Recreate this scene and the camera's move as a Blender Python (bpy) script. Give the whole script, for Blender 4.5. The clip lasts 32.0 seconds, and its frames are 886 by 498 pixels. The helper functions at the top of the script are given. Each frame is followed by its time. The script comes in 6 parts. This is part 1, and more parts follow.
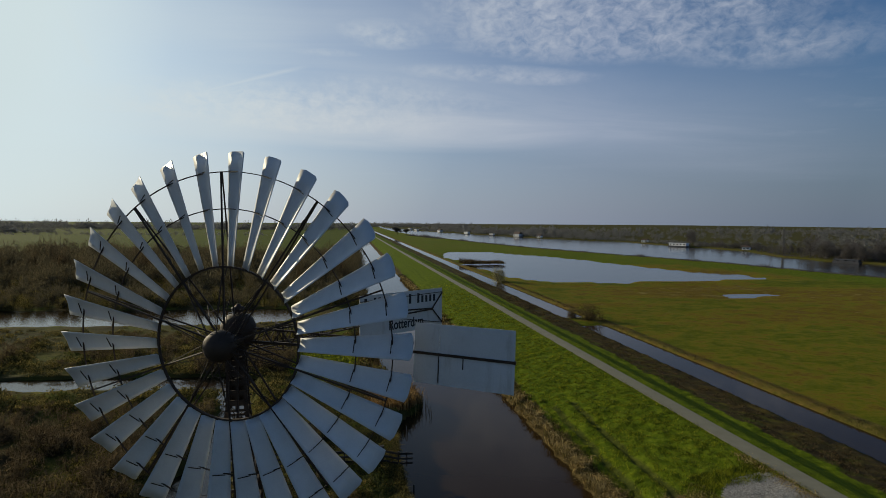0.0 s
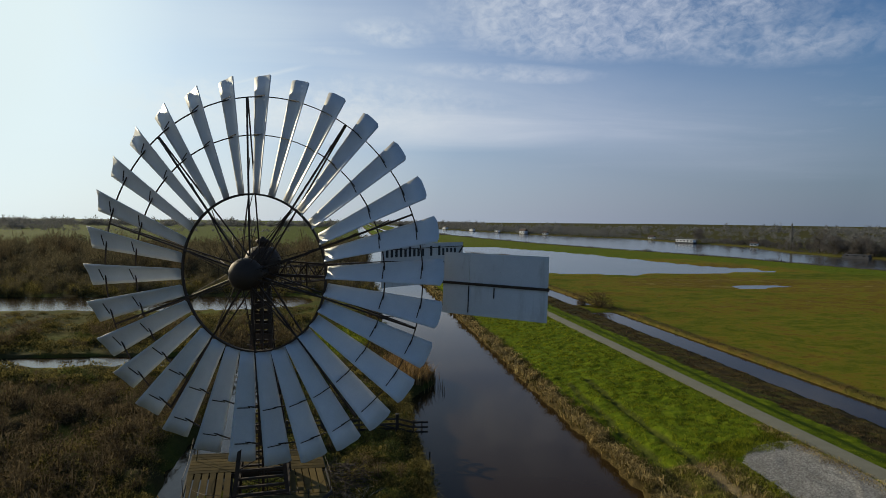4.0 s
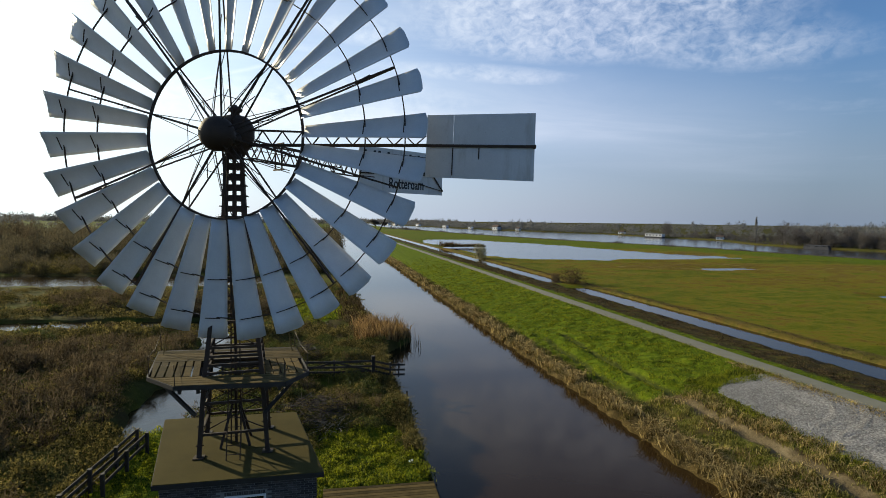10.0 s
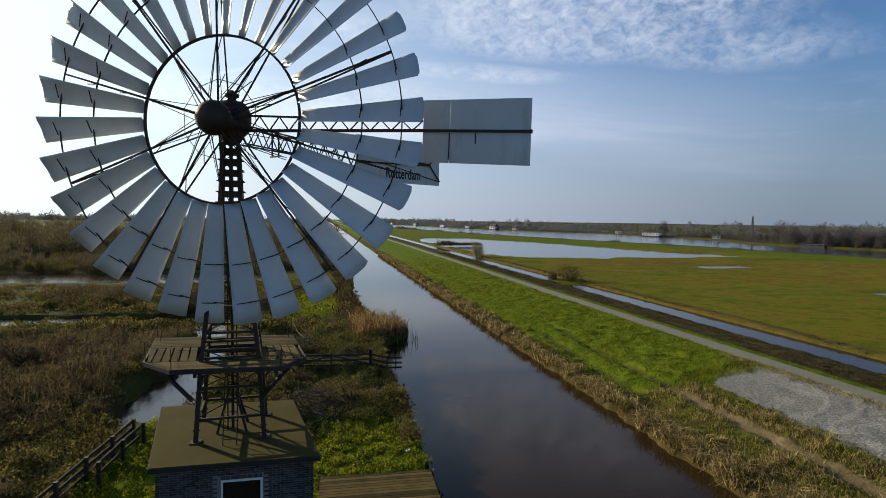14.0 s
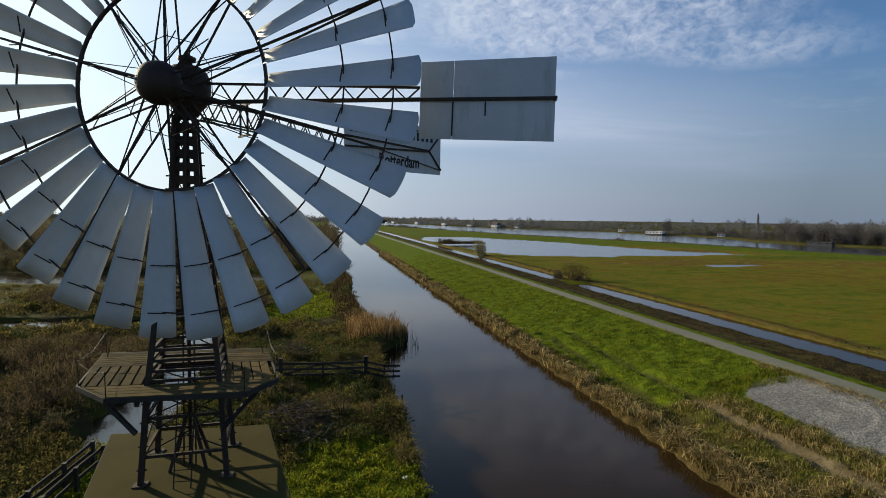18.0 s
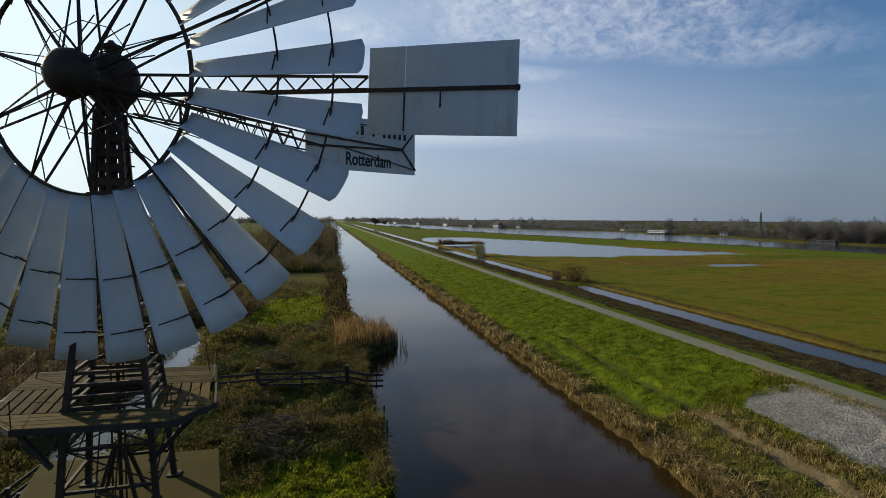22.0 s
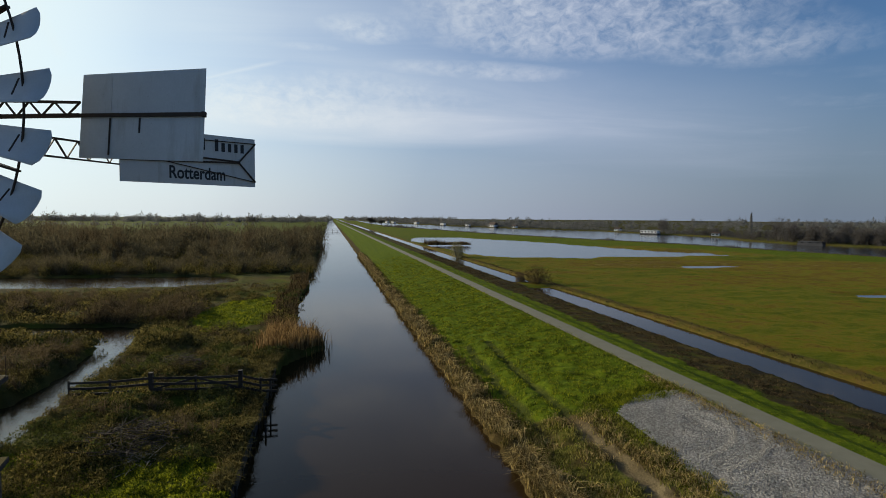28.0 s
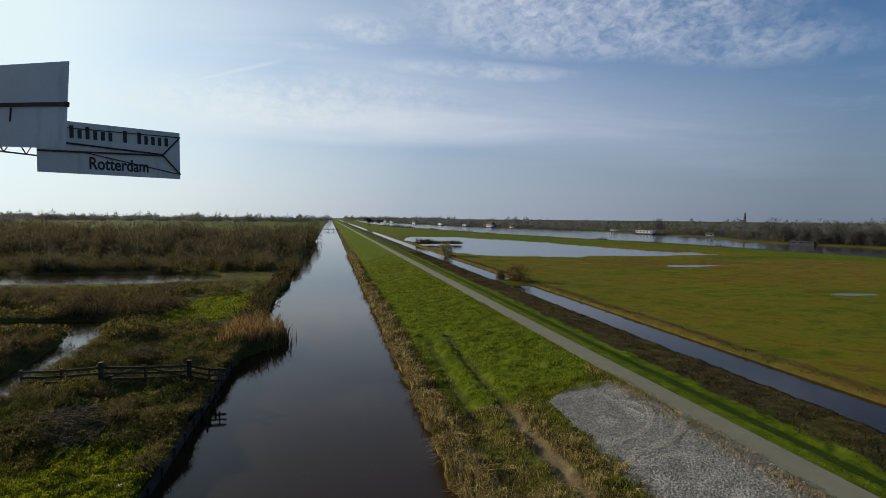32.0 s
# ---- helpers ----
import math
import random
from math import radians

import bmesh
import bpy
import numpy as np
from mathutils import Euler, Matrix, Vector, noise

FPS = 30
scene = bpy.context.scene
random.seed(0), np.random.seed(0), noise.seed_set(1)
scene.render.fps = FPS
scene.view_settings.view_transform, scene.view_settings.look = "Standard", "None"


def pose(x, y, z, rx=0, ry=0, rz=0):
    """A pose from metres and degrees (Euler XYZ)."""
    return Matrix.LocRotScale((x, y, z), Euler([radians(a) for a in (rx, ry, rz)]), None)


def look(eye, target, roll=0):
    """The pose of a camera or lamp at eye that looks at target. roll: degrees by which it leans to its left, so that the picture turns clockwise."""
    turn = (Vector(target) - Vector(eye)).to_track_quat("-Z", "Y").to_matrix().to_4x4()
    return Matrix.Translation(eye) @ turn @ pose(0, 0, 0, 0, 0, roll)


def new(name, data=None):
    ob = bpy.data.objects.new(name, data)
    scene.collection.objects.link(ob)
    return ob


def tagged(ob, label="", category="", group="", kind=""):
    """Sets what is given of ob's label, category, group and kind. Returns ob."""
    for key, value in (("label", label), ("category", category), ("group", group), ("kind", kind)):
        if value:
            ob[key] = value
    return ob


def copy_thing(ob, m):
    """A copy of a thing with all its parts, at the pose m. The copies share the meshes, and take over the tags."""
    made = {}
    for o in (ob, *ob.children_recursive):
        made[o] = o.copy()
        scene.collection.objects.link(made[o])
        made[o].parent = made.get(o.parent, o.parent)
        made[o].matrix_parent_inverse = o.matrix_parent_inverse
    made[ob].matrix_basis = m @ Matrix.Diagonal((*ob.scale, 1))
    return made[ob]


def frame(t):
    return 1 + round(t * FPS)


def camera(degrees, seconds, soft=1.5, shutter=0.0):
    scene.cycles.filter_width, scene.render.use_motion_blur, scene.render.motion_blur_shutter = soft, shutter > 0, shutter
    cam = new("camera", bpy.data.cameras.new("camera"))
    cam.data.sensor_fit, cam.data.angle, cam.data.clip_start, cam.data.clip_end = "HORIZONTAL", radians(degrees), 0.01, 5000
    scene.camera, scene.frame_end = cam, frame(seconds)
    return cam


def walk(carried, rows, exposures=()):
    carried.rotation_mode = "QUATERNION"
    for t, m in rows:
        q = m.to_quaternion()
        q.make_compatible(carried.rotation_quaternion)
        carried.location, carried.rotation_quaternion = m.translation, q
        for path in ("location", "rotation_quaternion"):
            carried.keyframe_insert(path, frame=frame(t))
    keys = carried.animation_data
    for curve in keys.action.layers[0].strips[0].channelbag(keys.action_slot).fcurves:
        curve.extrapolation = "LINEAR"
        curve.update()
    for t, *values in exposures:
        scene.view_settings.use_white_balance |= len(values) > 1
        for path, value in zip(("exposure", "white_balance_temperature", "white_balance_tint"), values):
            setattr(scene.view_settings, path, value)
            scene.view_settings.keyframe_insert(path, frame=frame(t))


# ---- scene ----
cam = camera(78, 32.0, soft=0.7)
walk(cam, [
    (0, look((1.760, -16.775, 17.322), (4.591, 2.999, 16.324), 0.38)),
    (1, look((1.585, -16.789, 16.825), (4.306, 2.999, 15.804), 0.46)),
    (2, look((1.399, -16.739, 16.297), (4.077, 3.054, 15.277), 0.51)),
    (3, look((1.217, -16.605, 15.747), (3.869, 3.191, 14.698), 0.56)),
    (6, look((0.850, -16.106, 13.717), (3.532, 3.685, 12.668), 0.47)),
    (7, look((0.767, -16.123, 12.791), (3.445, 3.668, 11.727), 0.64)),
    (8, look((0.682, -16.131, 11.982), (3.371, 3.660, 10.933), 0.75)),
    (9, look((0.699, -15.964, 11.347), (3.389, 3.825, 10.273), 0.86)),
    (10, look((0.871, -15.981, 11.190), (4.506, 3.657, 10.129), 0.71)),
    (11, look((0.918, -15.996, 11.071), (4.616, 3.632, 10.027), 0.67)),
    (12, look((0.929, -16.080, 10.927), (4.637, 3.546, 9.895), 0.67)),
    (13, look((0.903, -16.138, 10.799), (4.625, 3.485, 9.754), 0.72)),
    (14, look((0.883, -16.039, 10.769), (4.616, 3.580, 9.694), 0.76)),
    (17, look((1.167, -13.938, 10.650), (4.858, 5.686, 9.525), 0.77)),
    (18, look((1.441, -13.065, 10.568), (5.111, 6.564, 9.444), 0.65)),
    (19, look((1.716, -12.321, 10.454), (5.355, 7.312, 9.308), 0.66)),
    (20, look((1.930, -11.874, 10.422), (5.556, 7.762, 9.285), 0.58)),
    (21, look((2.190, -11.726, 10.534), (5.790, 7.914, 9.397), 0.42)),
    (22, look((2.736, -11.824, 10.684), (6.314, 7.821, 9.569), 0.29)),
    (23, look((3.646, -11.996, 10.793), (7.205, 7.655, 9.708), 0.23)),
    (24, look((4.765, -12.058, 10.905), (8.294, 7.598, 9.819), 0.26)),
    (25, look((5.932, -12.056, 11.030), (9.469, 7.597, 9.917), 0.38)),
    (28, look((8.868, -13.351, 11.184), (12.397, 6.302, 10.042), 0.41)),
    (29, look((9.730, -13.267, 11.288), (13.277, 6.380, 10.101), 0.70)),
    (30, look((10.551, -13.402, 11.303), (14.130, 6.237, 10.079), 0.87)),
    (31, look((11.279, -13.873, 11.152), (14.849, 5.768, 9.946), 0.81)),
    (32, look((11.981, -14.694, 10.864), (15.505, 4.960, 9.723), 0.54)),
], exposures=[(0.0, -0.43), (3.0, -0.26), (6.0, 0.16), (8.0, 0.46), (10.0, 0.36), (13.0, 0.26), (19.0, 0.08), (25.0, -0.05), (32.0, -0.11)])

# ---- world, sun ----
SUN_EL, SUN_AZ = 17.5, 46.0            # degrees; azimuth to the left of +y
sun_dir = Vector((-math.sin(radians(SUN_AZ)) * math.cos(radians(SUN_EL)),
                  math.cos(radians(SUN_AZ)) * math.cos(radians(SUN_EL)),
                  math.sin(radians(SUN_EL))))


def ramp(nt, src, stops, interp="LINEAR"):
    n = nt.nodes.new("ShaderNodeValToRGB")
    n.color_ramp.interpolation = interp
    els = n.color_ramp.elements
    while len(els) < len(stops):
        els.new(0.5)
    for e, (p, c) in zip(els, stops):
        e.position = p
        e.color = c if len(c) == 4 else (*c, 1)
    nt.links.new(src, n.inputs[0])
    return n.outputs[0]


def grey(v):
    return (v, v, v, 1)


def mixc(nt, fac, a, b, mode="MIX"):
    n = nt.nodes.new("ShaderNodeMix")
    n.data_type, n.blend_type = "RGBA", mode
    for sock, v in ((n.inputs[0], fac), (n.inputs[6], a), (n.inputs[7], b)):
        if isinstance(v, bpy.types.NodeSocket):
            nt.links.new(v, sock)
        elif isinstance(v, (int, float)):
            sock.default_value = v
        else:
            sock.default_value = v if len(v) == 4 else (*v, 1)
    return n.outputs[2]


def maths(nt, op, a, b=0.0, clamp=False):
    n = nt.nodes.new("ShaderNodeMath")
    n.operation, n.use_clamp = op, clamp
    for sock, v in ((n.inputs[0], a), (n.inputs[1], b)):
        if isinstance(v, bpy.types.NodeSocket):
            nt.links.new(v, sock)
        else:
            sock.default_value = v
    return n.outputs[0]


def noise_tex(nt, vec, scale, detail=4.0, rough=0.55, distortion=0.0):
    n = nt.nodes.new("ShaderNodeTexNoise")
    n.inputs["Scale"].default_value = scale
    n.inputs["Detail"].default_value = detail
    n.inputs["Roughness"].default_value = rough
    n.inputs["Distortion"].default_value = distortion
    if vec is not None:
        nt.links.new(vec, n.inputs["Vector"])
    return n.outputs["Fac"]


def mapped(nt, vec, scale=(1, 1, 1), loc=(0, 0, 0), rot=(0, 0, 0)):
    n = nt.nodes.new("ShaderNodeMapping")
    n.inputs["Scale"].default_value = scale
    n.inputs["Location"].default_value = loc
    n.inputs["Rotation"].default_value = rot
    nt.links.new(vec, n.inputs["Vector"])
    return n.outputs[0]


world = bpy.data.worlds.new("sky")
scene.world = world
world.use_nodes = True
wt = world.node_tree
wt.nodes.clear()
sky = wt.nodes.new("ShaderNodeTexSky")
sky.sky_type, sky.sun_disc = "NISHITA", False
sky.sun_elevation, sky.sun_rotation = radians(SUN_EL), radians(-SUN_AZ)
sky.air_density, sky.dust_density, sky.ozone_density = 1.0, 1.3, 1.6
tc = wt.nodes.new("ShaderNodeTexCoord")
way = tc.outputs["Generated"]
sep = wt.nodes.new("ShaderNodeSeparateXYZ")
wt.links.new(way, sep.inputs[0])
up = maths(wt, "MAXIMUM", sep.outputs[2], 0.02)
flat = wt.nodes.new("ShaderNodeCombineXYZ")
wt.links.new(maths(wt, "DIVIDE", sep.outputs[0], up), flat.inputs[0])
wt.links.new(maths(wt, "DIVIDE", sep.outputs[1], up), flat.inputs[1])
# thin cirrus: small ripples broken up by a coarser field
ripple = noise_tex(wt, mapped(wt, way, (1.0, 1.0, 1.5), (0, 0, 0), (0, 0, 0.3)), 46.0, 5, 0.58, 0.5)
crumb = noise_tex(wt, mapped(wt, way, (1.0, 1.0, 1.5), (3, 1, 0), (0, 0, 0.3)), 17.0, 6, 0.66, 0.3)
field = noise_tex(wt, mapped(wt, flat.outputs[0], (0.55, 0.8, 1), (2.9, 4.6, 0), (0, 0, 0.5)), 0.95, 6, 0.6, 0.4)
veil = noise_tex(wt, mapped(wt, flat.outputs[0], (0.30, 0.55, 1), (8.0, 2.0, 0), (0, 0, 0.35)), 0.9, 6, 0.62, 0.8)


def oval(cx, cy, rx, ry):
    """A soft oval on the cloud layer, 1 in its middle."""
    sp = wt.nodes.new("ShaderNodeSeparateXYZ")
    wt.links.new(flat.outputs[0], sp.inputs[0])
    a = maths(wt, "POWER", maths(wt, "DIVIDE", maths(wt, "SUBTRACT", sp.outputs[0], cx), rx), 2.0)
    b = maths(wt, "POWER", maths(wt, "DIVIDE", maths(wt, "SUBTRACT", sp.outputs[1], cy), ry), 2.0)
    return ramp(wt, maths(wt, "ADD", a, b), [(0.0, grey(1)), (1.0, grey(0))])


def streak(p, q, width):
    """A thin vapour trail on the cloud layer from p to q."""
    dx, dy = q[0] - p[0], q[1] - p[1]
    ln = math.hypot(dx, dy)
    sp = wt.nodes.new("ShaderNodeSeparateXYZ")
    wt.links.new(mapped(wt, flat.outputs[0], (1, 1, 1), (-p[0], -p[1], 0)), sp.inputs[0])
    along = maths(wt, "ADD", maths(wt, "MULTIPLY", sp.outputs[0], dx / ln), maths(wt, "MULTIPLY", sp.outputs[1], dy / ln))
    off = maths(wt, "ABSOLUTE", maths(wt, "ADD", maths(wt, "MULTIPLY", sp.outputs[0], -dy / ln), maths(wt, "MULTIPLY", sp.outputs[1], dx / ln)))
    near = ramp(wt, maths(wt, "DIVIDE", off, width), [(0.0, grey(0.8)), (1.0, grey(0))])
    ends = ramp(wt, maths(wt, "DIVIDE", along, ln), [(0.0, grey(0)), (0.1, grey(1)), (0.85, grey(0.8)), (1.0, grey(0))])
    return maths(wt, "MULTIPLY", near, ends)


def most(*masks):
    out = masks[0]
    for m_ in masks[1:]:
        out = maths(wt, "MAXIMUM", out, m_)
    return out


def part_of(mask, k):
    return maths(wt, "MULTIPLY", mask, k)


# mackerel bank overhead, rippled bank towards the sun, stray puffs
banks = most(oval(1.25, 2.60, 1.25, 0.85), part_of(oval(2.15, 2.75, 1.1, 0.6), 0.7), oval(-0.75, 5.3, 1.9, 1.35), part_of(oval(0.35, 4.6, 1.2, 0.9), 0.7),
             part_of(oval(0.10, 3.03, 0.32, 0.34), 0.75), part_of(oval(-0.22, 3.36, 0.30, 0.13), 0.6), part_of(oval(0.9, 3.7, 0.8, 0.30), 0.75))
trails = maths(wt, "MAXIMUM", part_of(streak((-1.5, 4.78), (-0.35, 3.66), 0.05), 0.6), part_of(streak((-1.40, 2.8), (-1.80, 4.0), 0.05), 0.6))
field = maths(wt, "ADD", part_of(field, 0.75), part_of(banks, 0.50))
grain = maths(wt, "ADD", part_of(ripple, 0.55), part_of(crumb, 0.45))
cl = maths(wt, "MULTIPLY", ramp(wt, grain, [(0.38, grey(0.10)), (0.60, grey(1))]), ramp(wt, field, [(0.42, grey(0)), (0.80, grey(0.80))]))
cl = maths(wt, "MAXIMUM", cl, trails)
# broad soft veil that runs down to the horizon on the river side
sheet_of = most(streak((-1.9, 2.3), (11.5, 12.2), 2.4), part_of(oval(0.7, 6.0, 3.0, 2.1), 1.1), part_of(oval(-0.9, 5.8, 2.6, 2.0), 0.9))
vl = maths(wt, "MULTIPLY", ramp(wt, veil, [(0.32, grey(0.55)), (0.66, grey(1.0))]), part_of(sheet_of, 0.85))
cover = maths(wt, "SUBTRACT", 1.0, maths(wt, "MULTIPLY", maths(wt, "SUBTRACT", 1.0, cl), maths(wt, "SUBTRACT", 1.0, vl)))
cover = maths(wt, "MULTIPLY", cover, ramp(wt, sep.outputs[2], [(0.05, grey(0.0)), (0.15, grey(1))]))
dotn = wt.nodes.new("ShaderNodeVectorMath")
dotn.operation = "DOT_PRODUCT"
wt.links.new(way, dotn.inputs[0])
dotn.inputs[1].default_value = sun_dir
toward = dotn.outputs["Value"]
# bright hazy air round the sun, blue-grey haze away from it
aura = ramp(wt, toward, [(0.58, grey(0)), (0.78, grey(0.10)), (0.89, grey(0.45)), (0.955, grey(1))])
haze = ramp(wt, sep.outputs[2], [(0.0, grey(1)), (0.10, grey(0.80)), (0.26, grey(0))])
air = ramp(wt, toward, [(0.0, (0.225, 0.285, 0.385)), (0.36, (0.395, 0.455, 0.59)), (0.58, (0.50, 0.58, 0.72)), (0.82, (0.80, 0.88, 0.97))])
thin = ramp(wt, toward, [(0.0, (0.44, 0.52, 0.66)), (0.40, (0.60, 0.67, 0.82)), (0.85, (0.90, 0.97, 1.0))])
base = mixc(wt, 1.0, sky.outputs[0], (0.86, 1.20, 1.62), "MULTIPLY")
base = mixc(wt, maths(wt, "MULTIPLY", haze, 0.86), base, mixc(wt, 1.0, air, (12, 12, 12), "MULTIPLY"))
base = mixc(wt, cover, base, mixc(wt, 1.0, thin, (12.5, 12.5, 12.5), "MULTIPLY"))
base = mixc(wt, aura, base, (11.6, 13.6, 14.0))
bg = wt.nodes.new("ShaderNodeBackground")
bg.inputs["Strength"].default_value = 0.072
wt.links.new(base, bg.inputs["Color"])
wo = wt.nodes.new("ShaderNodeOutputWorld")
wt.links.new(bg.outputs[0], wo.inputs[0])

lamp = bpy.data.lights.new("sun", "SUN")
lamp.energy, lamp.angle, lamp.color = 5.0, radians(0.6), (1.0, 0.875, 0.60)
sun = new("sun", lamp)
sun.matrix_world = look(sun_dir * 200, (0, 0, 0))

# ---- materials ----


def mat(name, rough=0.7, metal=0.0, spec=0.4):
    m = bpy.data.materials.new(name)
    m.use_nodes = True
    nt = m.node_tree
    b = nt.nodes["Principled BSDF"]
    b.inputs["Roughness"].default_value = rough
    b.inputs["Metallic"].default_value = metal
    b.inputs["Specular IOR Level"].default_value = spec
    return m, nt, b


def place_of(nt):
    g = nt.nodes.new("ShaderNodeNewGeometry")
    return g.outputs["Position"]


def bump(nt, b, height, strength=0.3, dist=0.05):
    n = nt.nodes.new("ShaderNodeBump")
    n.inputs["Strength"].default_value = strength
    n.inputs["Distance"].default_value = dist
    nt.links.new(height, n.inputs["Height"])
    nt.links.new(n.outputs[0], b.inputs["Normal"])


def blotched(name, dark, light, scale=3.0, fine=40.0, rough=0.75, metal=0.0, strength=0.25, spec=0.4, per_island=0.0, rand=0.0, through_light=0.0, span=(0.25, 0.75)):
    """A surface that varies between two colours at a coarse and a fine scale, with fine relief."""
    m, nt, b = mat(name, rough, metal, spec)
    p = place_of(nt)
    a = noise_tex(nt, p, scale, 5, 0.6)
    f = noise_tex(nt, p, fine, 3, 0.6)
    fac = maths(nt, "ADD", maths(nt, "MULTIPLY", a, 0.65), maths(nt, "MULTIPLY", f, 0.35))
    if per_island:
        g = nt.nodes.new("ShaderNodeNewGeometry")
        r = maths(nt, "MULTIPLY", maths(nt, "SUBTRACT", g.outputs["Random Per Island"], 0.5), per_island)
        fac = maths(nt, "ADD", fac, r)
    if rand:
        g = nt.nodes.new("ShaderNodeObjectInfo")
        r = maths(nt, "MULTIPLY", maths(nt, "SUBTRACT", g.outputs["Random"], 0.5), rand)
        fac = maths(nt, "ADD", fac, r)
    col = ramp(nt, fac, [(span[0], dark), (span[1], light)])
    nt.links.new(col, b.inputs["Base Color"])
    bump(nt, b, f, strength, 0.02)
    if through_light:
        t = nt.nodes.new("ShaderNodeBsdfTranslucent")
        nt.links.new(col, t.inputs["Color"])
        mx = nt.nodes.new("ShaderNodeMixShader")
        mx.inputs[0].default_value = through_light
        nt.links.new(b.outputs[0], mx.inputs[1])
        nt.links.new(t.outputs[0], mx.inputs[2])
        nt.links.new(mx.outputs[0], nt.nodes["Material Output"].inputs[0])
    return m


def ground_material():
    """Grass, dry reed litter, field and mud, by the zone weights that the ground carries."""
    m, nt, b = mat("ground_cover", 1.0, 0, 0.04)
    p = place_of(nt)
    at = nt.nodes.new("ShaderNodeVertexColor")
    at.layer_name = "zone"
    s = nt.nodes.new("ShaderNodeSeparateColor")
    nt.links.new(at.outputs[0], s.inputs[0])
    n1 = noise_tex(nt, p, 0.12, 5, 0.6)
    n2 = noise_tex(nt, p, 1.3, 5, 0.65)
    n3 = noise_tex(nt, p, 14.0, 4, 0.7)
    mixn = maths(nt, "ADD", maths(nt, "MULTIPLY", n2, 0.5), maths(nt, "MULTIPLY", n3, 0.5))
    grass = ramp(nt, mixn, [(0.32, (0.016, 0.028, 0.002)), (0.5, (0.088, 0.126, 0.006)), (0.68, (0.195, 0.225, 0.014))])
    dry = ramp(nt, mixn, [(0.30, (0.025, 0.017, 0.008)), (0.52, (0.085, 0.058, 0.024)), (0.72, (0.22, 0.155, 0.07))])
    far = noise_tex(nt, mapped(nt, p, (0.5, 1.0, 1)), 0.030, 7, 0.72, 0.8)
    mid = noise_tex(nt, mapped(nt, p, (0.7, 1.0, 1)), 0.28, 6, 0.75, 0.5)
    fsum = maths(nt, "ADD", maths(nt, "MULTIPLY", far, 0.42), maths(nt, "ADD", maths(nt, "MULTIPLY", mid, 0.33), maths(nt, "MULTIPLY", mixn, 0.25)))
    fsum = maths(nt, "ADD", maths(nt, "MULTIPLY", maths(nt, "SUBTRACT", fsum, 0.5), 1.45), 0.5)
    field_c = ramp(nt, fsum, [(0.38, (0.066, 0.086, 0.005)), (0.455, (0.105, 0.118, 0.008)), (0.50, (0.165, 0.140, 0.012)), (0.54, (0.150, 0.104, 0.014)), (0.585, (0.100, 0.064, 0.010)), (0.62, (0.210, 0.165, 0.040))])
    col = mixc(nt, s.outputs[0], field_c, grass)
    col = mixc(nt, s.outputs[1], col, dry)
    col = mixc(nt, s.outputs[2], col, ramp(nt, mixn, [(0.3, (0.018, 0.014, 0.009)), (0.7, (0.055, 0.045, 0.025))]))
    track = ramp(nt, mixn, [(0.35, (0.085, 0.066, 0.036)), (0.65, (0.27, 0.215, 0.125))])
    col = mixc(nt, at.outputs["Alpha"], track, col)
    nt.links.new(col, b.inputs["Base Color"])
    bump(nt, b, mixn, 1.0, 0.16)
    return m


def water_material(name, rough, strength, size, deep=(0.034, 0.020, 0.008), spec=0.5):
    m, nt, b = mat(name, rough, 0, spec)
    b.inputs["Base Color"].default_value = (*deep, 1)
    b.inputs["IOR"].default_value = 1.33
    p = place_of(nt)
    n1 = noise_tex(nt, mapped(nt, p, (1.0, 0.6, 1)), 1.6, 3, 0.5)
    n2 = noise_tex(nt, p, 0.06, 3, 0.5)
    n3 = noise_tex(nt, p, size, 2, 0.5)
    bump(nt, b, maths(nt, "ADD", maths(nt, "MULTIPLY", n1, n2), maths(nt, "MULTIPLY", n3, 0.4)), strength, 0.05)
    return m


def sheet_metal(name, dark, light, rough):
    """Painted sheet with run-down stains and a little rust."""
    m, nt, b = mat(name, rough, 0, 0.45)
    p = place_of(nt)
    g = nt.nodes.new("ShaderNodeObjectInfo")
    a = noise_tex(nt, p, 1.1, 5, 0.6)
    f = noise_tex(nt, p, 22, 3, 0.6)
    fac = maths(nt, "ADD", maths(nt, "ADD", maths(nt, "MULTIPLY", a, 0.6), maths(nt, "MULTIPLY", f, 0.4)), maths(nt, "MULTIPLY", maths(nt, "SUBTRACT", g.outputs["Random"], 0.5), 0.2))
    col = ramp(nt, fac, [(0.25, dark), (0.75, light)])
    runs = noise_tex(nt, mapped(nt, p, (1.9, 1.9, 0.22)), 1.6, 5, 0.6)
    col = mixc(nt, ramp(nt, runs, [(0.55, grey(0)), (0.72, grey(0.5))]), col, (0.24, 0.21, 0.15))
    spots = noise_tex(nt, p, 7.0, 5, 0.7)
    col = mixc(nt, ramp(nt, spots, [(0.66, grey(0)), (0.74, grey(0.7))]), col, (0.13, 0.075, 0.035))
    nt.links.new(col, b.inputs["Base Color"])
    bump(nt, b, a, 0.10, 0.05)
    return m


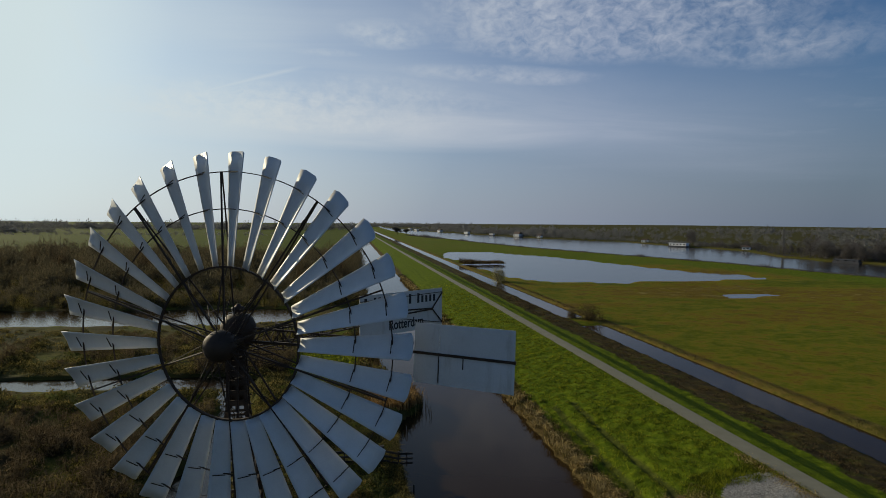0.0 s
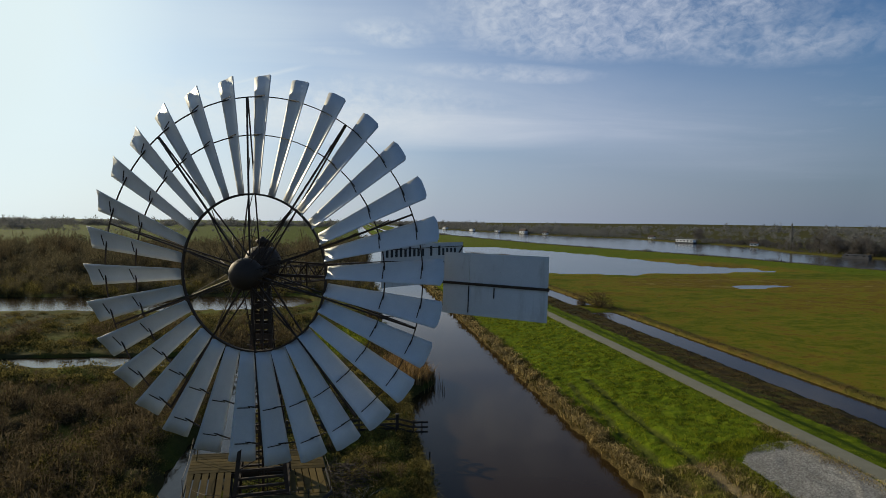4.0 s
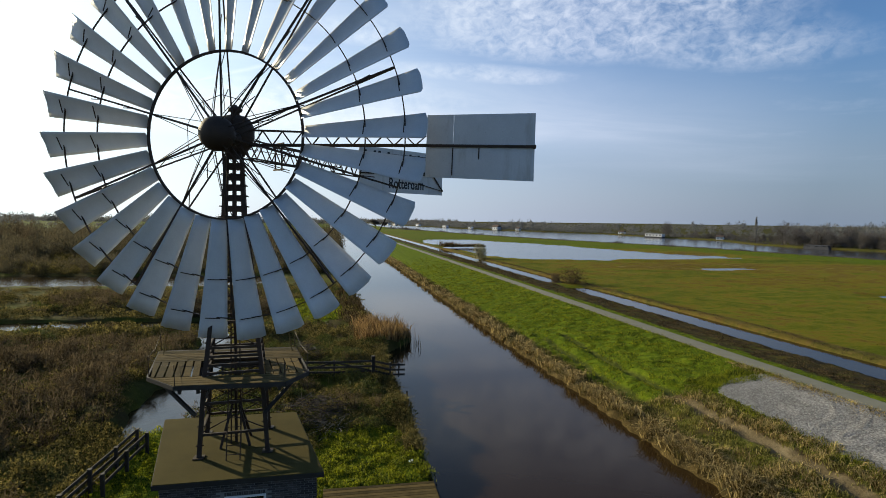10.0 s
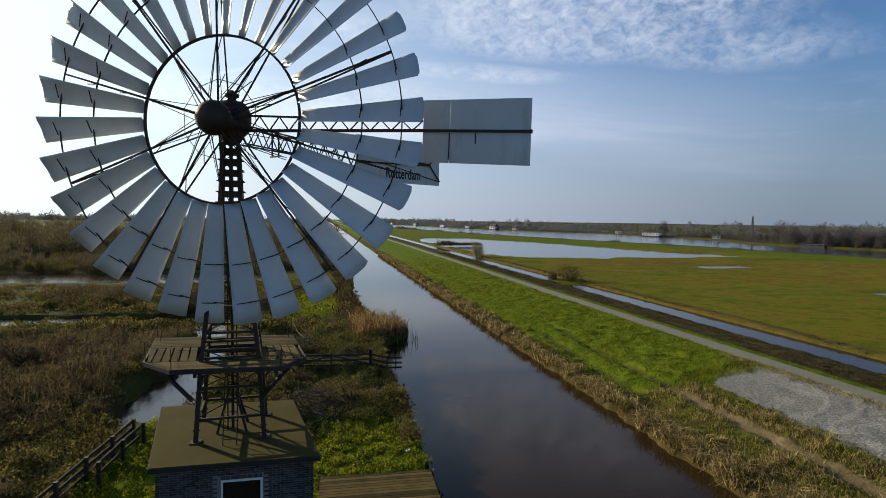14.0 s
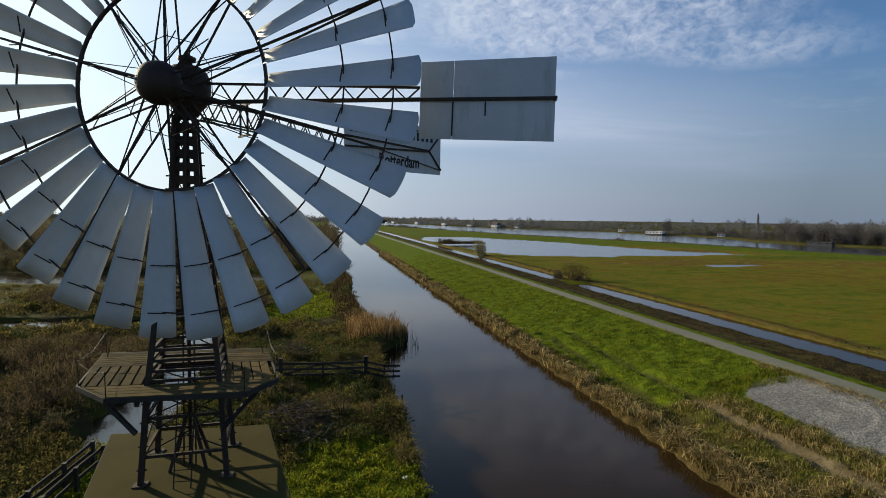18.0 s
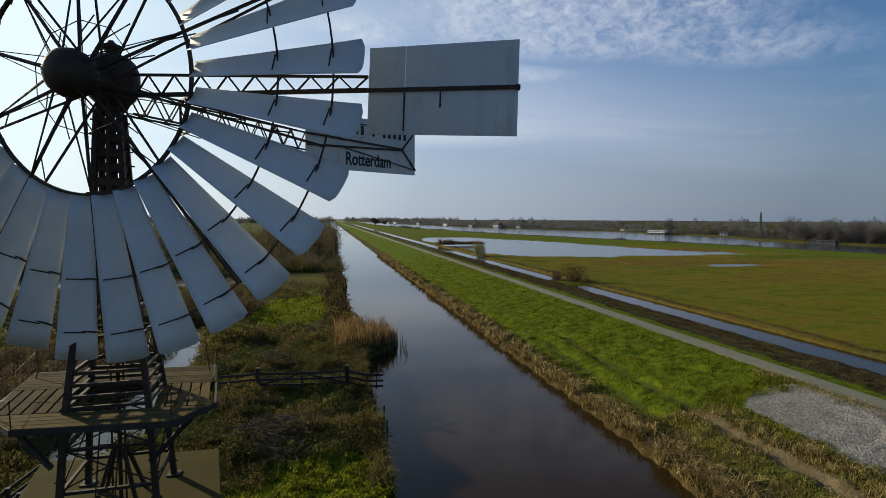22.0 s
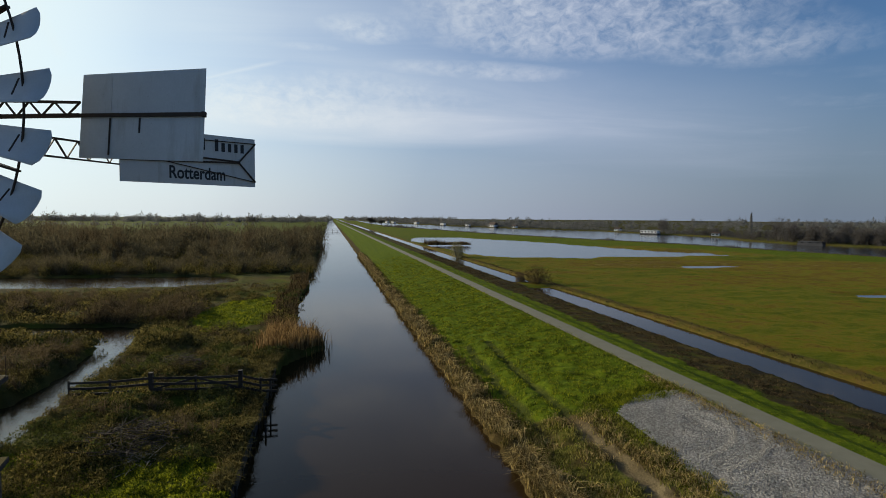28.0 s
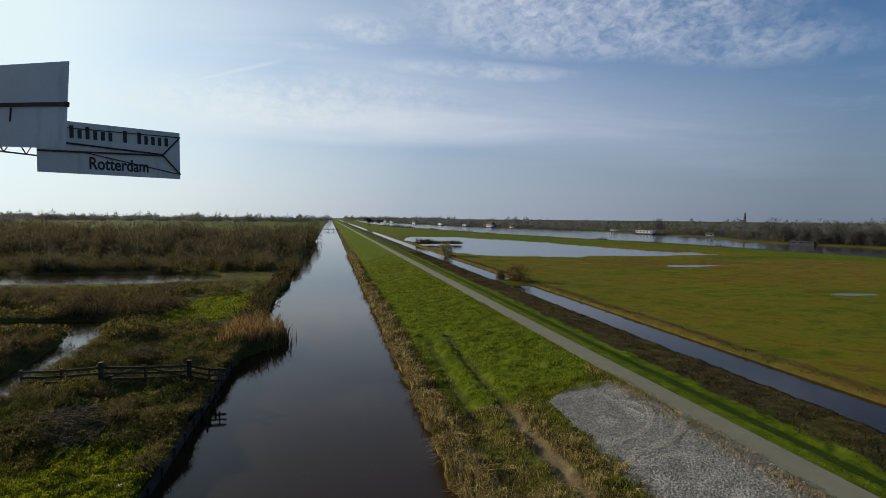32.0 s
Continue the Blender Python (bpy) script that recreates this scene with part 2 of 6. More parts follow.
def gravel_material():
    """Crushed pale stone, each stone of its own tone."""
    m, nt, b = mat("grey_gravel", 0.95, 0, 0.1)
    p = place_of(nt)
    vo = nt.nodes.new("ShaderNodeTexVoronoi")
    vo.inputs["Scale"].default_value = 13.0
    nt.links.new(p, vo.inputs["Vector"])
    cell = nt.nodes.new("ShaderNodeSeparateColor")
    nt.links.new(vo.outputs["Color"], cell.inputs[0])
    g = nt.nodes.new("ShaderNodeNewGeometry")
    tone = maths(nt, "ADD", maths(nt, "MULTIPLY", cell.outputs[0], 0.55), maths(nt, "MULTIPLY", g.outputs["Random Per Island"], 0.25))
    tone = maths(nt, "ADD", tone, maths(nt, "MULTIPLY", noise_tex(nt, p, 0.8, 5, 0.6), 0.25))
    col = ramp(nt, tone, [(0.15, (0.17, 0.160, 0.142)), (0.5, (0.275, 0.260, 0.235)), (0.95, (0.42, 0.40, 0.365))])
    gap = ramp(nt, vo.outputs["Distance"], [(0.40, grey(0)), (0.80, grey(0.5))])
    col = mixc(nt, gap, col, (0.10, 0.09, 0.075))
    nt.links.new(col, b.inputs["Base Color"])
    bump(nt, b, maths(nt, "SUBTRACT", 1.0, vo.outputs["Distance"]), 0.7, 0.04)
    return m


M_GROUND = ground_material()
M_WATER = water_material("still_water", 0.05, 0.08, 3.0, (0.030, 0.018, 0.007), 0.20)
M_RIPPLE = water_material("rippled_water", 0.12, 0.12, 2.2, (0.04, 0.038, 0.036))
M_MARSHW = water_material("marsh_water", 0.12, 0.45, 2.6)
M_PATH = blotched("pale_concrete_path", (0.135, 0.128, 0.085), (0.205, 0.195, 0.14), 1.2, 30, 0.9, strength=0.2)
M_GRAVEL = gravel_material()
M_BLADE = blotched("weathered_zinc_white", (0.50, 0.50, 0.49), (0.66, 0.66, 0.64), 1.4, 25, 0.45, 0.0, 0.08, 0.5, rand=0.25)
M_IRON = blotched("dark_rusted_iron", (0.020, 0.014, 0.010), (0.065, 0.040, 0.024), 3.0, 50, 0.65, 0.3, 0.2)
M_VANE = sheet_metal("painted_grey_sheet", (0.44, 0.44, 0.42), (0.58, 0.58, 0.56), 0.5)
M_WOOD = blotched("mossy_deck_boards", (0.040, 0.030, 0.011), (0.125, 0.088, 0.032), 2.0, 30, 0.95, strength=0.3, rand=0.5, spec=0.08)
M_DARKWOOD = blotched("tarred_timber", (0.012, 0.010, 0.008), (0.045, 0.036, 0.026), 3.0, 40, 0.8, strength=0.3, rand=0.3)
M_ROOF = blotched("mossy_flat_roofing", (0.045, 0.038, 0.010), (0.090, 0.070, 0.018), 0.8, 25, 0.95, strength=0.25, spec=0.08)
M_BRICK = blotched("dark_brown_brick", (0.022, 0.019, 0.018), (0.085, 0.072, 0.064), 4.0, 60, 0.85, strength=0.3, rand=0.7, per_island=0.5)
M_MORTAR = blotched("grey_mortar", (0.16, 0.155, 0.15), (0.24, 0.235, 0.22), 5, 60, 0.9)
M_WHITE = blotched("white_paint", (0.62, 0.62, 0.60), (0.80, 0.80, 0.78), 4, 40, 0.5)
M_LETTER = blotched("black_lettering", (0.012, 0.013, 0.014), (0.03, 0.03, 0.032), 5, 50, 0.6)
M_GLASS = blotched("dark_window_pane", (0.006, 0.006, 0.007), (0.014, 0.014, 0.015), 5, 50, 0.1)
M_REED = blotched("dry_reed", (0.10, 0.068, 0.020), (0.62, 0.47, 0.19), 1.0, 3, 0.9, span=(0.34, 0.68), per_island=0.5, spec=0.15, through_light=0.35)
M_REEDDARK = blotched("brown_dead_reed", (0.028, 0.020, 0.009), (0.155, 0.108, 0.048), 0.8, 9, 0.95, per_island=0.7, spec=0.1, through_light=0.3)
M_GRASS = blotched("grass_blades", (0.030, 0.048, 0.003), (0.302, 0.32, 0.016), 0.8, 3.0, 0.75, span=(0.34, 0.68), per_island=0.45, spec=0.25, through_light=0.45)
M_SCRUB = blotched("bare_scrub_twigs", (0.042, 0.032, 0.017), (0.185, 0.137, 0.074), 0.10, 6, 0.95, per_island=0.5, spec=0.05, through_light=0.35)
M_HERB = blotched("olive_marsh_herbs", (0.034, 0.034, 0.009), (0.225, 0.178, 0.054), 0.35, 3, 0.95, span=(0.32, 0.70), per_island=0.5, spec=0.1, through_light=0.4)
M_MEADOW = blotched("meadow_tufts", (0.070, 0.074, 0.008), (0.25, 0.19, 0.030), 0.09, 1.5, 0.9, per_island=0.6, spec=0.15, through_light=0.4)
M_DRYGRASS = blotched("yellowed_grass", (0.080, 0.082, 0.015), (0.38, 0.335, 0.085), 0.5, 3.0, 0.9, span=(0.32, 0.70), per_island=0.5, spec=0.15, through_light=0.4)
M_WILLOW = blotched("pale_willow_twigs", (0.13, 0.125, 0.065), (0.38, 0.35, 0.20), 0.3, 3.0, 0.9, per_island=0.5, spec=0.1, through_light=0.5)
M_LEAFY = blotched("dark_green_bramble", (0.022, 0.030, 0.005), (0.11, 0.12, 0.024), 0.4, 8, 0.8, per_island=0.8, spec=0.3, through_light=0.35)
M_POINT = blotched("rusty_reed", (0.085, 0.050, 0.018), (0.36, 0.23, 0.095), 0.6, 8, 0.9, per_island=0.8, spec=0.15, through_light=0.4)
M_STRAW = blotched("cut_branches", (0.016, 0.011, 0.007), (0.075, 0.052, 0.033), 3, 20, 0.9, per_island=0.8)
M_STICK = blotched("pale_sticks", (0.16, 0.13, 0.09), (0.42, 0.36, 0.27), 3, 20, 0.9, per_island=0.8)
M_THICK = blotched("willow_scrub_twigs", (0.056, 0.050, 0.028), (0.190, 0.155, 0.086), 0.06, 3, 0.95, per_island=0.45, spec=0.05, through_light=0.35)
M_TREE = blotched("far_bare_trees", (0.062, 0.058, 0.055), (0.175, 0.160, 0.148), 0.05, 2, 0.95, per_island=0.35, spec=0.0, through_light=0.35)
# paler, greyer twigs than M_TREE: distance haze is put into this colour
M_HAZETREE = blotched("haze_paled_trees", (0.105, 0.106, 0.102), (0.255, 0.252, 0.240), 0.03, 1.2, 0.95, per_island=0.35, spec=0.0, through_light=0.4)
M_BARK = blotched("tree_bark", (0.03, 0.025, 0.02), (0.08, 0.065, 0.05), 2, 20, 0.9)
M_BOATWHITE = blotched("white_cabin_paint", (0.62, 0.63, 0.64), (0.80, 0.80, 0.80), 0.5, 5, 0.5)
M_BOATDARK = blotched("dark_hull_paint", (0.03, 0.035, 0.045), (0.08, 0.08, 0.09), 0.5, 5, 0.5)
M_TILE = blotched("dark_roof_tiles", (0.05, 0.035, 0.03), (0.12, 0.08, 0.06), 0.5, 5, 0.8)


# ---- mesh helpers ----


class Shape:
    """Gathers vertices and faces of one part."""

    def __init__(self):
        self.v, self.f = [], []

    def add(self, verts, faces):
        o = len(self.v)
        self.v.extend(tuple(p) for p in verts)
        self.f.extend(tuple(i + o for i in q) for q in faces)
        return self

    def beam(self, p, q, w=0.05, h=None, side=None):
        """A bar of rectangular section from p to q."""
        p, q = Vector(p), Vector(q)
        h = w if h is None else h
        d = (q - p).normalized()
        s = Vector(side) if side is not None else (Vector((0, 0, 1)) if abs(d.z) < 0.9 else Vector((0, 1, 0)))
        a = d.cross(s).normalized() * (w / 2)
        b = d.cross(a).normalized() * (h / 2)
        vs = [p - a - b, p + a - b, p + a + b, p - a + b, q - a - b, q + a - b, q + a + b, q - a + b]
        return self.add(vs, [(0, 1, 2, 3), (7, 6, 5, 4), (0, 4, 5, 1), (1, 5, 6, 2), (2, 6, 7, 3), (3, 7, 4, 0)])

    def rod(self, p, q, r=0.02, n=6, r2=None):
        p, q = Vector(p), Vector(q)
        r2 = r if r2 is None else r2
        d = (q - p).normalized()
        a = d.orthogonal().normalized()
        b = d.cross(a)
        ring = [(math.cos(2 * math.pi * i / n), math.sin(2 * math.pi * i / n)) for i in range(n)]
        vs = [p + (a * c + b * s) * r for c, s in ring] + [q + (a * c + b * s) * r2 for c, s in ring]
        fs = [(i, (i + 1) % n, n + (i + 1) % n, n + i) for i in range(n)]
        fs += [tuple(range(n - 1, -1, -1)), tuple(range(n, 2 * n))]
        return self.add(vs, fs)

    def box(self, lo, hi, m=None):
        (a, b, c), (d, e, f) = lo, hi
        vs = [(a, b, c), (d, b, c), (d, e, c), (a, e, c), (a, b, f), (d, b, f), (d, e, f), (a, e, f)]
        if m is not None:
            vs = [m @ Vector(p) for p in vs]
        return self.add(vs, [(3, 2, 1, 0), (4, 5, 6, 7), (0, 1, 5, 4), (1, 2, 6, 5), (2, 3, 7, 6), (3, 0, 4, 7)])

    def lathe(self, profile, axis_p, axis_d, n=16):
        """A turned body: profile of (distance along the axis, radius)."""
        p, d = Vector(axis_p), Vector(axis_d).normalized()
        a = d.orthogonal().normalized()
        b = d.cross(a)
        vs = []
        for s, r in profile:
            for i in range(n):
                t = 2 * math.pi * i / n
                vs.append(p + d * s + (a * math.cos(t) + b * math.sin(t)) * max(r, 0.001))
        fs = []
        for j in range(len(profile) - 1):
            for i in range(n):
                k = (i + 1) % n
                fs.append((j * n + i, j * n + k, (j + 1) * n + k, (j + 1) * n + i))
        fs += [tuple(range(n - 1, -1, -1)), tuple((len(profile) - 1) * n + i for i in range(n))]
        return self.add(vs, fs)

    def mesh(self, name, material, smooth=False):
        me = bpy.data.meshes.new(name)
        me.from_pydata(self.v, [], self.f)
        me.materials.append(material)
        if smooth:
            me.polygons.foreach_set("use_smooth", [True] * len(me.polygons))
        me.update()
        return me


def part(name, shape, material, parent=None, label="", smooth=False, kind=""):
    me = shape if isinstance(shape, bpy.types.Mesh) else shape.mesh(name, material, smooth)
    ob = new(name, me)
    if parent is not None:
        ob.parent = parent
    tagged(ob, label=label, kind=kind)
    return ob


def thing(name, label, category, at=(0, 0, 0), group="", kind=""):
    ob = new(name)
    ob.location = at
    ob.empty_display_size = 0.2
    return tagged(ob, label=label, category=category, group=group, kind=kind)


# ---- the land ----
SHEAR = 0.0265   # the canal and dike run a little to the left of +y


def lines(dense_lo, dense_hi, step, lo, hi, grow=1.13):
    out = list(np.arange(dense_lo, dense_hi + 1e-6, step))
    s, x = step, dense_hi
    while x < hi:
        s *= grow
        x += s
        out.append(min(x, hi))
    s, x = step, dense_lo
    while x > lo:
        s *= grow
        x -= s
        out.insert(0, max(x, lo))
    return np.array(out)


def smooth_step(x, a, b):
    t = np.clip((x - a) / (b - a), 0, 1)
    return t * t * (3 - 2 * t)


def wobble(x, y, s, seed=0.0):
    """Cheap smooth pseudo-noise, about -1 to 1."""
    return (np.sin(x * s + 1.3 * np.sin(y * s * 0.7 + seed) + seed) * np.cos(y * s * 0.9 + 1.7 * np.sin(x * s * 0.6 - seed)) * 0.6
            + 0.4 * np.sin(2.3 * x * s + 1.9 * y * s + seed * 2.1 + 1.5 * np.sin(y * s * 1.6)))


def lumps(x, y, size, seed=0):
    """Smooth value noise, 0 to 1, with a cell of the given size."""
    x, y = np.asarray(x, float) / size + seed * 17.3, np.asarray(y, float) / size - seed * 9.1
    ix, iy = np.floor(x), np.floor(y)
    fx, fy = x - ix, y - iy
    fx, fy = fx * fx * (3 - 2 * fx), fy * fy * (3 - 2 * fy)

    def cell(a, b):
        h = np.sin(a * 127.1 + b * 311.7) * 43758.5453
        return h - np.floor(h)

    return (cell(ix, iy) * (1 - fx) + cell(ix + 1, iy) * fx) * (1 - fy) + (cell(ix, iy + 1) * (1 - fx) + cell(ix + 1, iy + 1) * fx) * fy


def tussock(x, y):
    """Height of the uneven grown surface over the smooth dike."""
    return 0.12 * lumps(x, y, 0.55, 1) ** 2 + 0.10 * lumps(x * 1.2, y, 0.33, 2) ** 2 + 0.17 * lumps(x, y, 2.6, 3) + 0.10 * lumps(x, y, 1.2, 16) - 0.20


# channels in the marsh: centre line and half width
CHANNELS = [
    ([(-8.7, 14.2), (-8.9, 16.5), (-9.2, 21.0)], 1.5),
    ([(-9.2, 21.0), (-8.9, 24.5), (-9.2, 29), (-9.6, 33.5), (-11.3, 39.5), (-14.0, 44)], 1.05),
    ([(-12.5, 43), (-30, 44.2), (-60, 44.5), (-140, 49)], 2.4),
    ([(-18, 85.5), (-60, 86), (-160, 90)], 8.3),
    ([(-45, 118), (-180, 122)], 5.0),
    ([(-70, 158), (-220, 165)], 3.5),
]


PUDDLES = [(95, 103, 7, 2.6), (89, 99, 4, 1.4), (87, 54.5, 4, 1.6), (101, 120, 9, 1.4)]


def seg_dist(x, y, pts):
    best = np.full(np.broadcast(x, y).shape, 1e9)
    for (ax, ay), (bx, by) in zip(pts[:-1], pts[1:]):
        dx, dy = bx - ax, by - ay
        t = np.clip(((x - ax) * dx + (y - ay) * dy) / (dx * dx + dy * dy), 0, 1)
        best = np.minimum(best, np.hypot(x - ax - t * dx, y - ay - t * dy))
    return best


def left_edge(y):
    """The west bank of the canal, in sheared x: a straight timber edge, then a reed point, then an uneven bank."""
    e = 4.75 + 0.0 * y
    e = e + 3.3 * np.exp(-((y - 34.0) / 3.8) ** 2)
    e = e + np.where(y > 40, 0.6 * wobble(y, y * 0.3, 0.11, 2.0) + 0.2, 0.0)
    return e


def river_far(y):
    """The far shore of the river, with a wooded point and a bend to the left far off."""
    return np.interp(y, [0, 120, 172, 190, 208, 246, 293, 325, 350, 450, 480, 554, 700, 1000, 1500, 2500], [232, 229, 225, 221, 216, 217, 238, 240, 234, 236, 219, 188, 154, 98, 60, 40])


def river_near(y):
    """The near shore of the river."""
    return np.interp(y, [0, 130, 160, 200, 243, 282, 343, 415, 540, 610, 1000, 1500], [180, 168, 162, 156, 142, 128, 112, 98, 80, 66, 50, 45])


def pond_depth(x, y):
    """Positive inside the flooded part of the meadow."""
    top = np.interp(x, [40, 47, 71, 93, 105, 111, 117, 126], [250, 292, 293, 253, 211, 187, 168, 152])
    bot = np.interp(x, [42, 48, 57, 74, 86, 104, 126], [184, 140, 133, 129, 132, 135, 139])
    d = np.minimum(np.minimum(y - bot, (top - y) * 0.5), np.minimum((x - 41) * 0.8, 128 - x))
    return d + 3.0 * wobble(x, y, 0.16, 4.0) + 1.2 * wobble(x, y, 0.5, 1.0)


def rut(u, y):
    """1 in the middle of the two wheel tracks that run along the foot of the dike."""
    c = 20.55 + 0.030 * np.maximum(y - 10, 0)
    return np.exp(-((u - c) / 0.34) ** 2) + 0.8 * np.exp(-((u - c + 1.75) / 0.42) ** 2) * (y > 9)


def height(x, y):
    u = x + SHEAR * y
    # west marsh
    marsh = np.interp(y, [26, 40], [0.75, 0.36]) + 0.12 * wobble(x, y, 0.35, 0.3) + 0.07 * wobble(x, y, 1.1, 2.3)
    marsh = marsh + np.where((y > 10) & (y < 44), 0.75 * lumps(x, y, 2.3, 7) ** 2 + 0.2 * lumps(x, y, 0.8, 8) - 0.22, 0.0) * np.clip((y - 10) / 3, 0, 1) * np.clip((44 - y) / 3, 0, 1)
    for pts, half in CHANNELS:
        d = seg_dist(x, y, pts) + 0.35 * wobble(x, y, 0.9, 5.0)
        marsh = np.where(d < half + 1.2, np.minimum(marsh, -0.6 + 1.3 * smooth_step(d, half - 0.4, half + 1.0)), marsh)
    le = left_edge(y)
    west = np.where(u < le, marsh, -1.2)
    # dike
    ub = np.where(u < 19.5, u - (0.26 * wobble(y, y * 0.3, 0.75, 1.0) + 0.16 * wobble(y, y * 0.2, 2.1, 4.0)) * np.clip(19.5 - u, 0, 1), u)
    z = np.interp(ub, [16.0, 16.6, 18.6, 20.5, 26.9, 30.0, 33.5, 36.4, 39.0, 39.8, 43.4, 44.0, 46.0],
                  [-1.2, 0.32, 0.52, 0.95, 1.90, 1.84, 0.44, 0.40, 0.28, -0.8, -0.8, 0.28, 0.36])
    z = np.where((u > 16.8) & (u < 27.4), z + tussock(x, y) * np.clip((27.4 - u) / 1.5, 0, 1) * np.where((u > 22.2) & (y < 13.6), 0.12, 1.0) - 0.24 * rut(u, y) * np.clip((36 - y) / 14, 0, 1), z)
    z = np.where((u > 29.4) & (u < 39.2), z + 0.8 * tussock(x, y) * np.clip((u - 33.0) / 1.0, 0.1, 1), z)
    # dam between the two lengths of the ditch
    gap = np.exp(-((y - 74.0) / 5.0) ** 4)
    z = np.where((u > 38.5) & (u < 45), np.maximum(z, 0.32 * gap + z * (1 - gap)), z)
    field = 0.36 + 0.10 * wobble(x, y, 0.09, 3.0) + 0.06 * wobble(x, y, 0.31, 1.0)
    field = np.where(pond_depth(x, y) > 0, -0.15, field)
    for px, py, rx, ry in PUDDLES:
        e = ((x - px) / rx) ** 2 + ((y - py) / ry) ** 2 + 0.6 * wobble(x, y, 0.8, 2.0)
        field = np.minimum(field, -0.04 + 0.12 * np.maximum(e - 1, 0))
    z = np.where(u > 44.5, field, z)
    # summer dike along the river, river bed, far land
    near_r = river_near(y) + 1.0 * wobble(x, y, 0.11, 2.0)
    z = np.where((x > near_r - 14) & (u > 60), np.maximum(z, 0.35 + 0.18 * np.exp(-((x - near_r + 4) / 3.2) ** 2)), z)
    rf = river_far(y)
    z = np.where((x > near_r) & (x < rf), -1.5, z)
    z = np.where(x >= rf, 0.7, z)
    return np.where(u < 10.5, west, z)


us = np.concatenate([lines(-22, 15.5, 0.40, -2600, 15.6, 1.10), np.arange(15.8, 36.0, 0.19), np.arange(36.2, 46.5, 0.40), np.arange(48.0, 250, 3.0), lines(250, 252, 2.0, 250, 2600, 1.12)])
ys = lines(-4, 46, 0.22, -60, 4200, 1.035)
uu, yy = np.meshgrid(us, ys)
xx = uu - SHEAR * np.minimum(yy, 1500)
zz = height(xx, yy)


def grid_mesh(name, xx, yy, zz, material):
    ny, nx = xx.shape
    me = bpy.data.meshes.new(name)
    idx = np.arange(nx * ny).reshape(ny, nx)
    quads = np.stack([idx[:-1, :-1], idx[:-1, 1:], idx[1:, 1:], idx[1:, :-1]], -1).reshape(-1, 4)
    me.from_pydata(np.stack([xx, yy, zz], -1).reshape(-1, 3).tolist(), [], quads.tolist())
    me.polygons.foreach_set("use_smooth", [True] * len(me.polygons))
    me.materials.append(material)
    return me


ground_mesh = grid_mesh("ground", xx, yy, zz, M_GROUND)


def zones(x, y):
    """Weights of green grass, dry litter and bare mud."""
    u = x + SHEAR * y
    g = np.zeros_like(x)
    d = np.zeros_like(x)
    m = np.zeros_like(x)
    w1, w2 = wobble(x, y, 0.5, 1.0), wobble(x, y, 1.6, 3.0)
    dike = (u > 15) & (u < 35.6)
    g = np.where(dike, 1.0, g)
    d = np.where((u > 15) & (u < 18.1 + 0.4 * w1 + 0.2 * w2), 0.95, d)
    d = np.where((u >= 18.0) & (u < 22.8) & (y < 13 - (u - 21) * 0.3 + w1), np.clip(0.66 + 0.30 * w2, 0, 1), d)
    d = np.where((np.abs(u - 20.65) < 0.5 + 0.1 * w2) & (y < 13.5 + w1), 1.0, d)
    m = np.where((rut(u, y) > 0.5) & (y > 11) & (y < 30), 0.55, m)
    d = np.where((u >= 34.6 + 0.5 * w1) & (u < 39.6), np.clip(0.55 + 0.5 * w2, 0.1, 0.9), d)
    m = np.where((u >= 34.6 + 0.5 * w1) & (u < 39.6), np.clip(0.68 + 0.25 * w2, 0, 1), m)
    # meadow edges and river dike are greener
    g = np.where((u > 44) & (x > river_near(y) - 24 + 6 * w1 - 0.12 * np.maximum(y - 150, 0)) & (x < river_near(y)), 0.9, g)
    g = np.where((u > 44) & (y > 195) & (x < 170), 0.75 + 0.25 * w1, g)
    d = np.where((u > 43) & (u < 45.5), 0.6, d)
    # marsh
    west = u < 10.5
    g = np.where(west, np.clip(0.45 + 0.35 * w1, 0, 1), g)
    d = np.where(west, np.clip(0.30 - 0.40 * w1 + 0.2 * w2, 0, 1), d)
    m = np.where(west, np.clip(0.50 + 0.35 * wobble(x, y, 0.23, 7.0), 0, 1), m)
    lawn = west & (x > -0.6) & (y < 10.4 + 0.25 * x + 0.4 * w1) & (y > -9)
    lawn |= west & (x < -4.2) & (x > -8.6) & (y < 13)
    glade = west & (((x + 3.0 - 0.06 * (y - 48)) / 4.6) ** 2 + ((y - 51) / 11.0) ** 2 < 1 + 0.4 * w1)
    for a in (lawn, glade):
        g, d, m = np.where(a, 1.0, g), np.where(a, 0.0, d), np.where(a, 0.0, m)
    # wooded far shore
    over = (x > river_far(y)) & (u > 60)
    g, d, m = np.where(over, 0.6, g), np.where(over, 0.4, d), np.where(over, 0.55, m)
    # far pasture: mud weight only darkens its colour, sunlit grass came out pale
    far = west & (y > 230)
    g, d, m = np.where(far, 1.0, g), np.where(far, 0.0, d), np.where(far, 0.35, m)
    return g, d, m


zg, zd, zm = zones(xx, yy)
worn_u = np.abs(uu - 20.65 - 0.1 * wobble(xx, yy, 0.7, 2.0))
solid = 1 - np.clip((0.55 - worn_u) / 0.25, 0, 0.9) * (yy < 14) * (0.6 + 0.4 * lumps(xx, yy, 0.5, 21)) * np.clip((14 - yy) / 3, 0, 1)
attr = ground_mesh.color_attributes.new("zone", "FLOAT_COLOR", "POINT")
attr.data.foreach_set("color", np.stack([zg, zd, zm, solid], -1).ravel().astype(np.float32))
tagged(new("ground", ground_mesh), "grassy dike, marsh and autumn meadow reaching the horizon", "ground", kind="structure")



